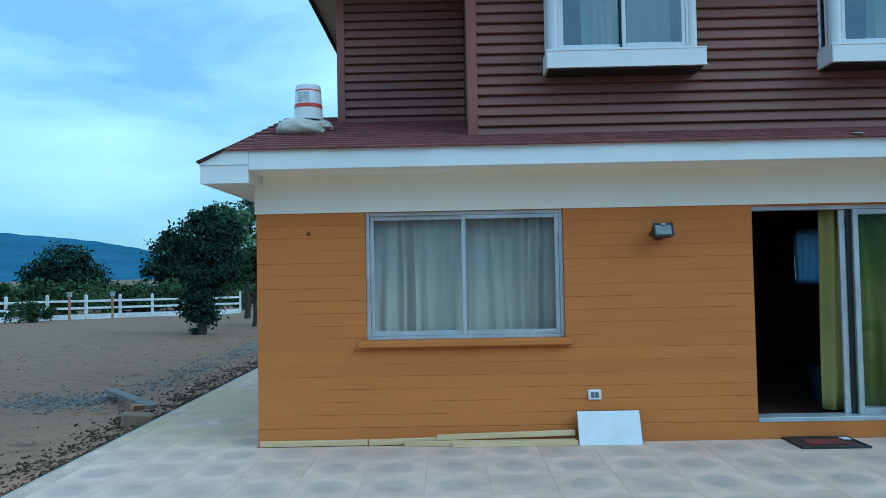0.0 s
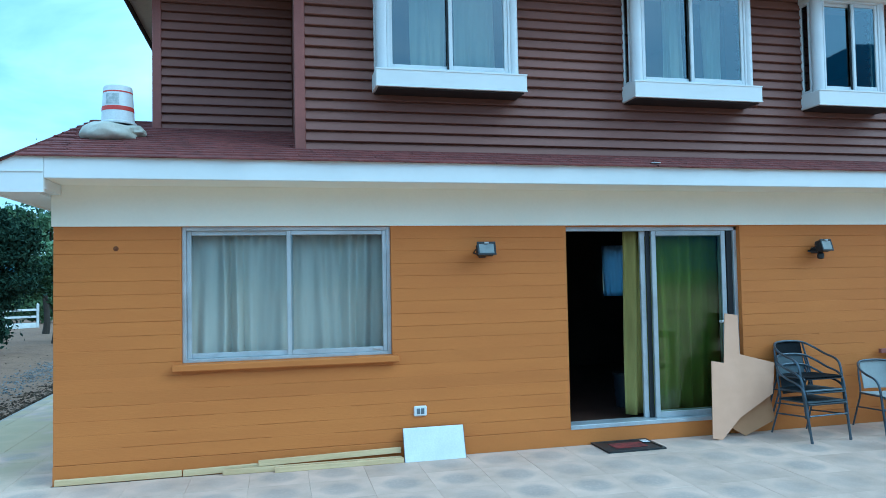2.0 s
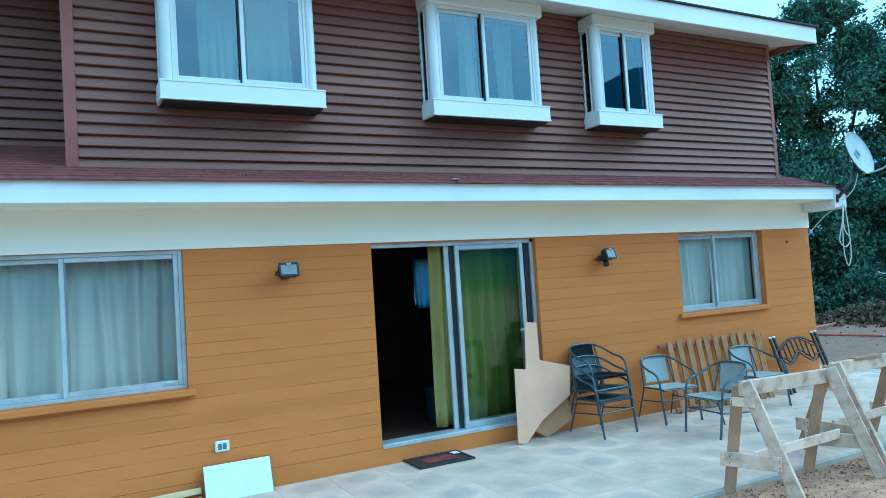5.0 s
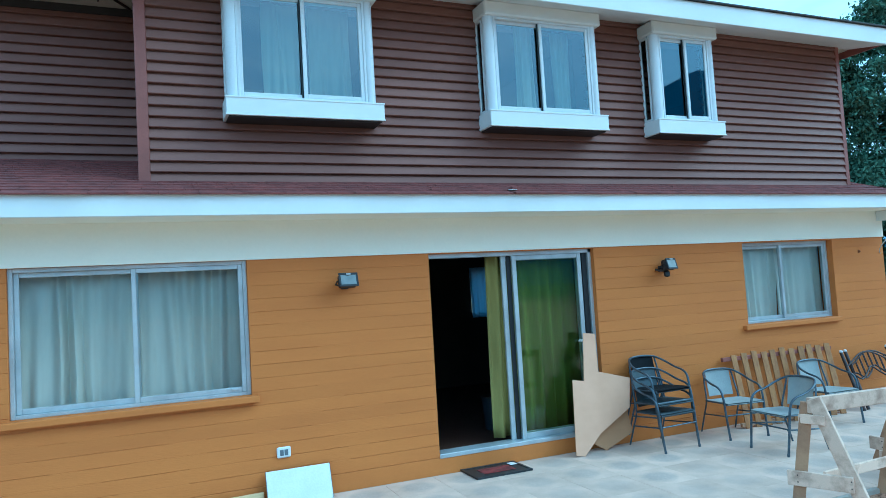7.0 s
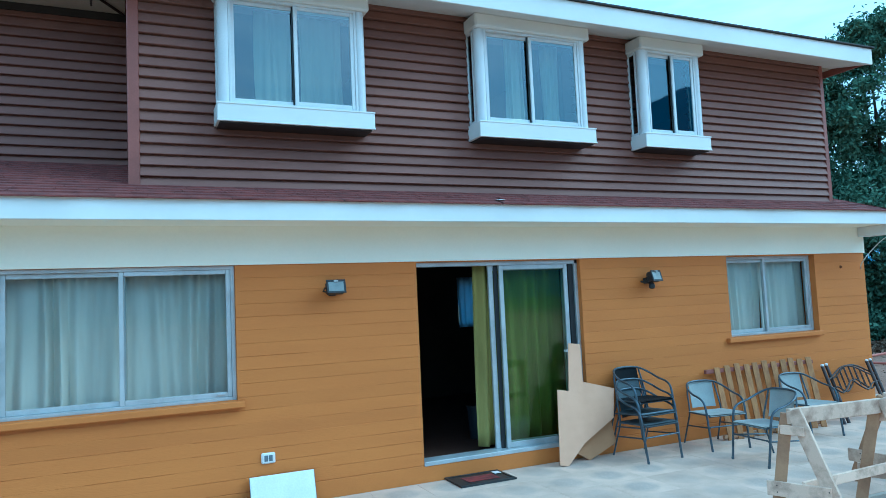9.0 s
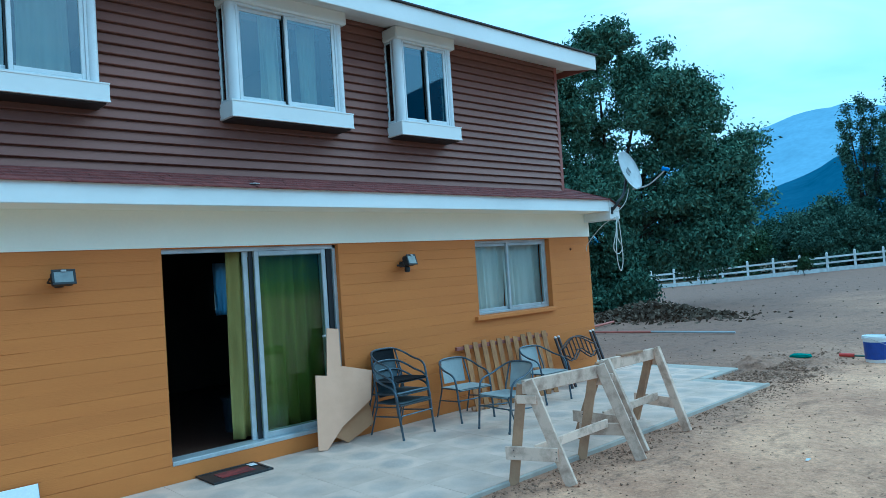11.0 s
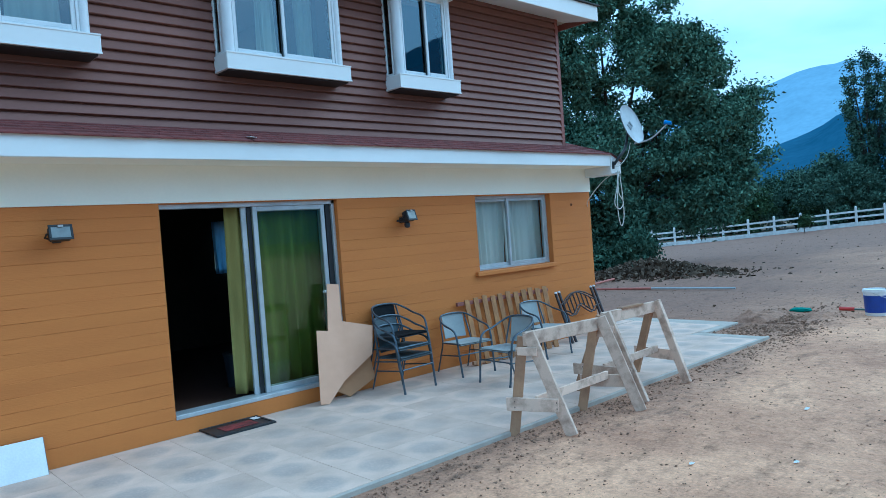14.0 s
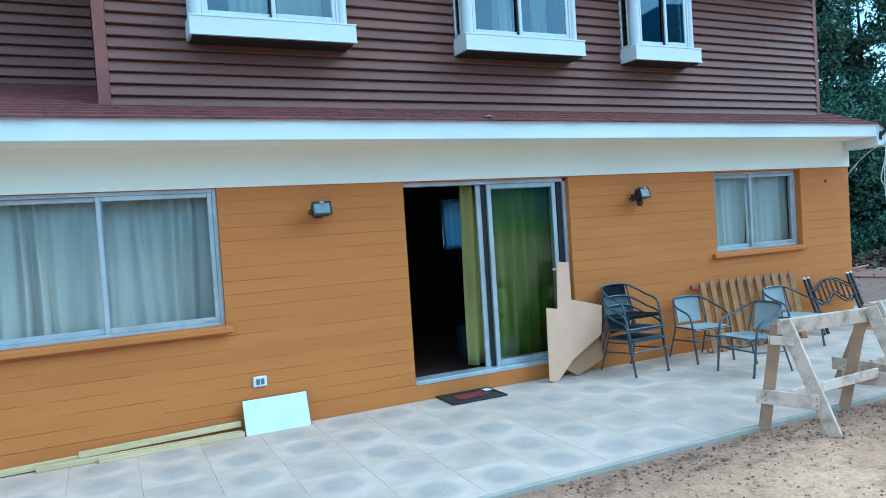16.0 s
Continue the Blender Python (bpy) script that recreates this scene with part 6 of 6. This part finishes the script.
fence("white post and rail fence across the open ground", [(36, 53), (29, 54.5), (15, 55), (4, 55), (-6, 57)], 1.75)
fence("white post and rail fence behind the house", [(128, 42), (118, 43), (107.2, 45)], 1.7)
fence("further white post and rail fence behind the trees", [(107, 60), (98, 62), (92, 63)], 2.0)


def marker(az, d, label):
    x, y = polar(az, d)
    mk = thing("fence_lantern", label, "lantern", pose(x, y, ground_z(x, y)), "lanterns along the fence")
    part("post", Shape().box(-0.05, 0.05, -0.05, 0.05, -0.2, 1.2, 0.006), BROWN_WOOD, mk, "brown wooden post")
    part("head", Shape().box(-0.1, 0.1, -0.1, 0.1, 1.2, 1.4, 0.02).box(-0.13, 0.13, -0.13, 0.13, 1.4, 1.44, 0.01), DISH_GREY, mk, "greyish boxed head")


for az, d in ((119.1, 40.5), (116.3, 41.5), (110.6, 43.0)):
    marker(az, d, "small white lantern on a brown post by the fence")


# ---- hills ----
def hills(name, label, ridge, dist, mat, rough, seed, foot=-6.0):
    """A wooded slope whose crest follows (azimuth, elevation) pairs, in degrees."""
    s = Shape()
    n, m = 220, 10
    a0, a1 = ridge[0][0], ridge[-1][0]
    v = []
    for i in range(n + 1):
        az = a0 + (a1 - a0) * i / n
        el = float(np.interp(az, [p[0] for p in ridge], [p[1] for p in ridge]))
        el += rough * (noise.noise((az * 0.35, seed, 0)) + 0.5 * noise.noise((az * 1.1, seed, 3)) + 0.25 * noise.noise((az * 3.7, seed, 5)))
        top = dist * math.tan(radians(max(el, 0.2)))
        for j in range(m + 1):
            t = j / m
            d = dist * (0.55 + 0.45 * t) * (1 + 0.03 * noise.noise((az * 0.4, t * 3, seed)))
            z = foot + (top - foot) * t ** 1.4 + top * 0.05 * noise.noise((az * 0.8, t * 5, seed + 2)) * (1 - t)
            v.append((*polar(az, d), z))
    f = [(i * (m + 1) + j, i * (m + 1) + j + 1, (i + 1) * (m + 1) + j + 1, (i + 1) * (m + 1) + j) for i in range(n) for j in range(m)]
    s.add(v, f)
    return tagged(part(name, s, mat, smooth=True), label, "hill", kind="structure")


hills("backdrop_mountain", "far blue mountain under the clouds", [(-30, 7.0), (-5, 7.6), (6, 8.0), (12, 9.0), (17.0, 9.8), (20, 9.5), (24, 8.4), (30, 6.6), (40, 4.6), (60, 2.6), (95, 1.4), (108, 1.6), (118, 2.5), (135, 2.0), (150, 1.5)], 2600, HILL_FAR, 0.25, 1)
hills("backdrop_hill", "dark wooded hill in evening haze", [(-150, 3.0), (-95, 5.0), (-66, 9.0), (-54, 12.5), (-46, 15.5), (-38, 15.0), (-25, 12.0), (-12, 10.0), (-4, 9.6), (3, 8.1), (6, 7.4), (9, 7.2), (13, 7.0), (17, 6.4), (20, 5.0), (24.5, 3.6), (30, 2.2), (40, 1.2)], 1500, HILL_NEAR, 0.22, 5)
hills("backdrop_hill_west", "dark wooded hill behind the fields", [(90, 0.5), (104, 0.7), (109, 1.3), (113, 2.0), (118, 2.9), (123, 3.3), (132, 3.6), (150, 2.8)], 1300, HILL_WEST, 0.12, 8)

# ---- pieces of the walls and the paving ----
BOARD_H = 0.118
z = SILL_Z
rng = random.Random(9)
south = bpy.data.objects["wall_south"]
while z < HEAD_Z - 0.01:
    z1 = min(z + BOARD_H, HEAD_Z)
    spans, x = [], HX0
    for a, b, c, d in sorted((W1, DOOR, W2)):
        if c < z1 - 0.02 and d > z + 0.02:
            spans.append((x, a))
            x = b
    spans.append((x, HX1))
    for a, b in spans:
        top = z1
        bot = z
        for h in (W1, DOOR, W2):
            if a < h[0] < b and h[2] < top and h[2] > bot:
                top = h[2]
        g = 0.0004 + 0.0013 * rng.random() * (1 if z < 1.4 else 0.25)
        part("wall_board", Shape().box(a, b, -0.0015 - 0.0015 * rng.random(), 0.004, bot + g, z1 - g, 0.0012 + 0.0018 * rng.random()), ORANGE_BOARD, south)
    z = z1

# paint that fills the joints here and there
fill = Shape()
for k in range(1, 17):
    z = SILL_Z + k * BOARD_H
    x = HX0 + 0.02
    while x < HX1 - 0.1:
        on, off = rng.uniform(0.15, 0.9) * (1 if z < 1.4 else 3.2), rng.uniform(0.15, 1.3) * (1 if z < 1.4 else 0.35)
        x1 = min(x + on, HX1 - 0.02)
        if not any(h[0] - 0.01 < x1 and x < h[1] + 0.01 and h[2] - 0.03 < z < h[3] + 0.02 for h in (W1, DOOR, W2)):
            fill.box(x, x1, -0.0012, 0.004, z - 0.006, z + 0.006, 0.001)
        x = x1 + off
tagged(part("joint_paint", fill, ORANGE, south), "paint bridging the board joints", kind="stuff")

SID = 0.0985
def lap_boards(parent, x0, x1, y, z0, z1, holes=()):
    """Lapped boards with a deep shadow line under each lip, cut at the openings."""
    k = 0
    while z0 + k * SID < z1:
        a, b = z0 + k * SID, min(z0 + (k + 1) * SID - 0.015, z1 + 0.02)
        t = 0.036 + 0.0015 * ((k * 5) % 3)
        x, spans = x0, []
        for h0, h1, hz0, hz1 in holes:
            if a > hz0 - 0.02 and b < hz1 + 0.08:
                spans.append((x, h0))
                x = h1
        spans.append((x, x1))
        for xa, xb in spans:
            s = Shape()
            v = [(xx, yy, zz) for xx in (xa, xb) for yy, zz in ((y - t + 0.014, a), (y - t + 0.009, a + 0.005), (y + 0.001, b), (y + 0.02, b), (y + 0.02, a))]
            s.add(v, [(0, 1, 2, 3, 4), (9, 8, 7, 6, 5), (0, 5, 6, 1), (1, 6, 7, 2), (2, 7, 8, 3), (3, 8, 9, 4), (4, 9, 5, 0)])
            part("siding_board", s, SIDING, parent)
        k += 1


lap_boards(bpy.data.objects["wall_upper_south"], UX0 + 0.085, UX1 - 0.06, U_Y, U_Z0, U_Z1, [(a + 0.02, b - 0.02, 3.6, 4.6) for a, b, _ in BAYS])
lap_boards(bpy.data.objects["wall_recess_south"], R_X0 + 0.075, UX0 - 0.012, R_Y, R_Z0 - 0.02, 5.0)

PITCH = 0.489
def tile_mesh(w, d):
    return Shape().box(-w / 2, w / 2, -d / 2, d / 2, -0.03, 0.0, 0.0012).mesh("tile", TILE)


full = tile_mesh(PITCH - 0.0014, PITCH - 0.0014)
rng = random.Random(4)
def lay(cx, cy, me):
    part("tile", me, None, patio, at=pose(cx, cy, rng.uniform(-0.0008, 0.0008), rng.uniform(-0.12, 0.12), rng.uniform(-0.12, 0.12), 90 * rng.randrange(4)))


X_START = 4.77 - 13 * PITCH
for i in range(1, 29):
    cx = X_START + i * PITCH
    for j in range(5):
        cy = -2.245 + j * PITCH
        if cx + PITCH / 2 > 11.7 and (cy < -1.5 or cx > 12.6):
            continue
        lay(cx, cy, full)
narrow, wide = tile_mesh(0.148, PITCH - 0.006), tile_mesh(0.355, PITCH - 0.006)
for j in range(24):
    part("tile", narrow, None, patio, at=pose(-1.42, -2.245 + j * PITCH, 0))
    if j > 4:
        lay(X_START + PITCH, -2.245 + j * PITCH, full)
        lay(X_START + 2 * PITCH, -2.245 + j * PITCH, full)
        part("tile", wide, None, patio, at=pose(-0.187, -2.245 + j * PITCH, 0))
for i in range(3):
    for j in range(2):
        lay(11.61 + i * 0.489, 0.24 + j * PITCH, full) if i < 2 else None
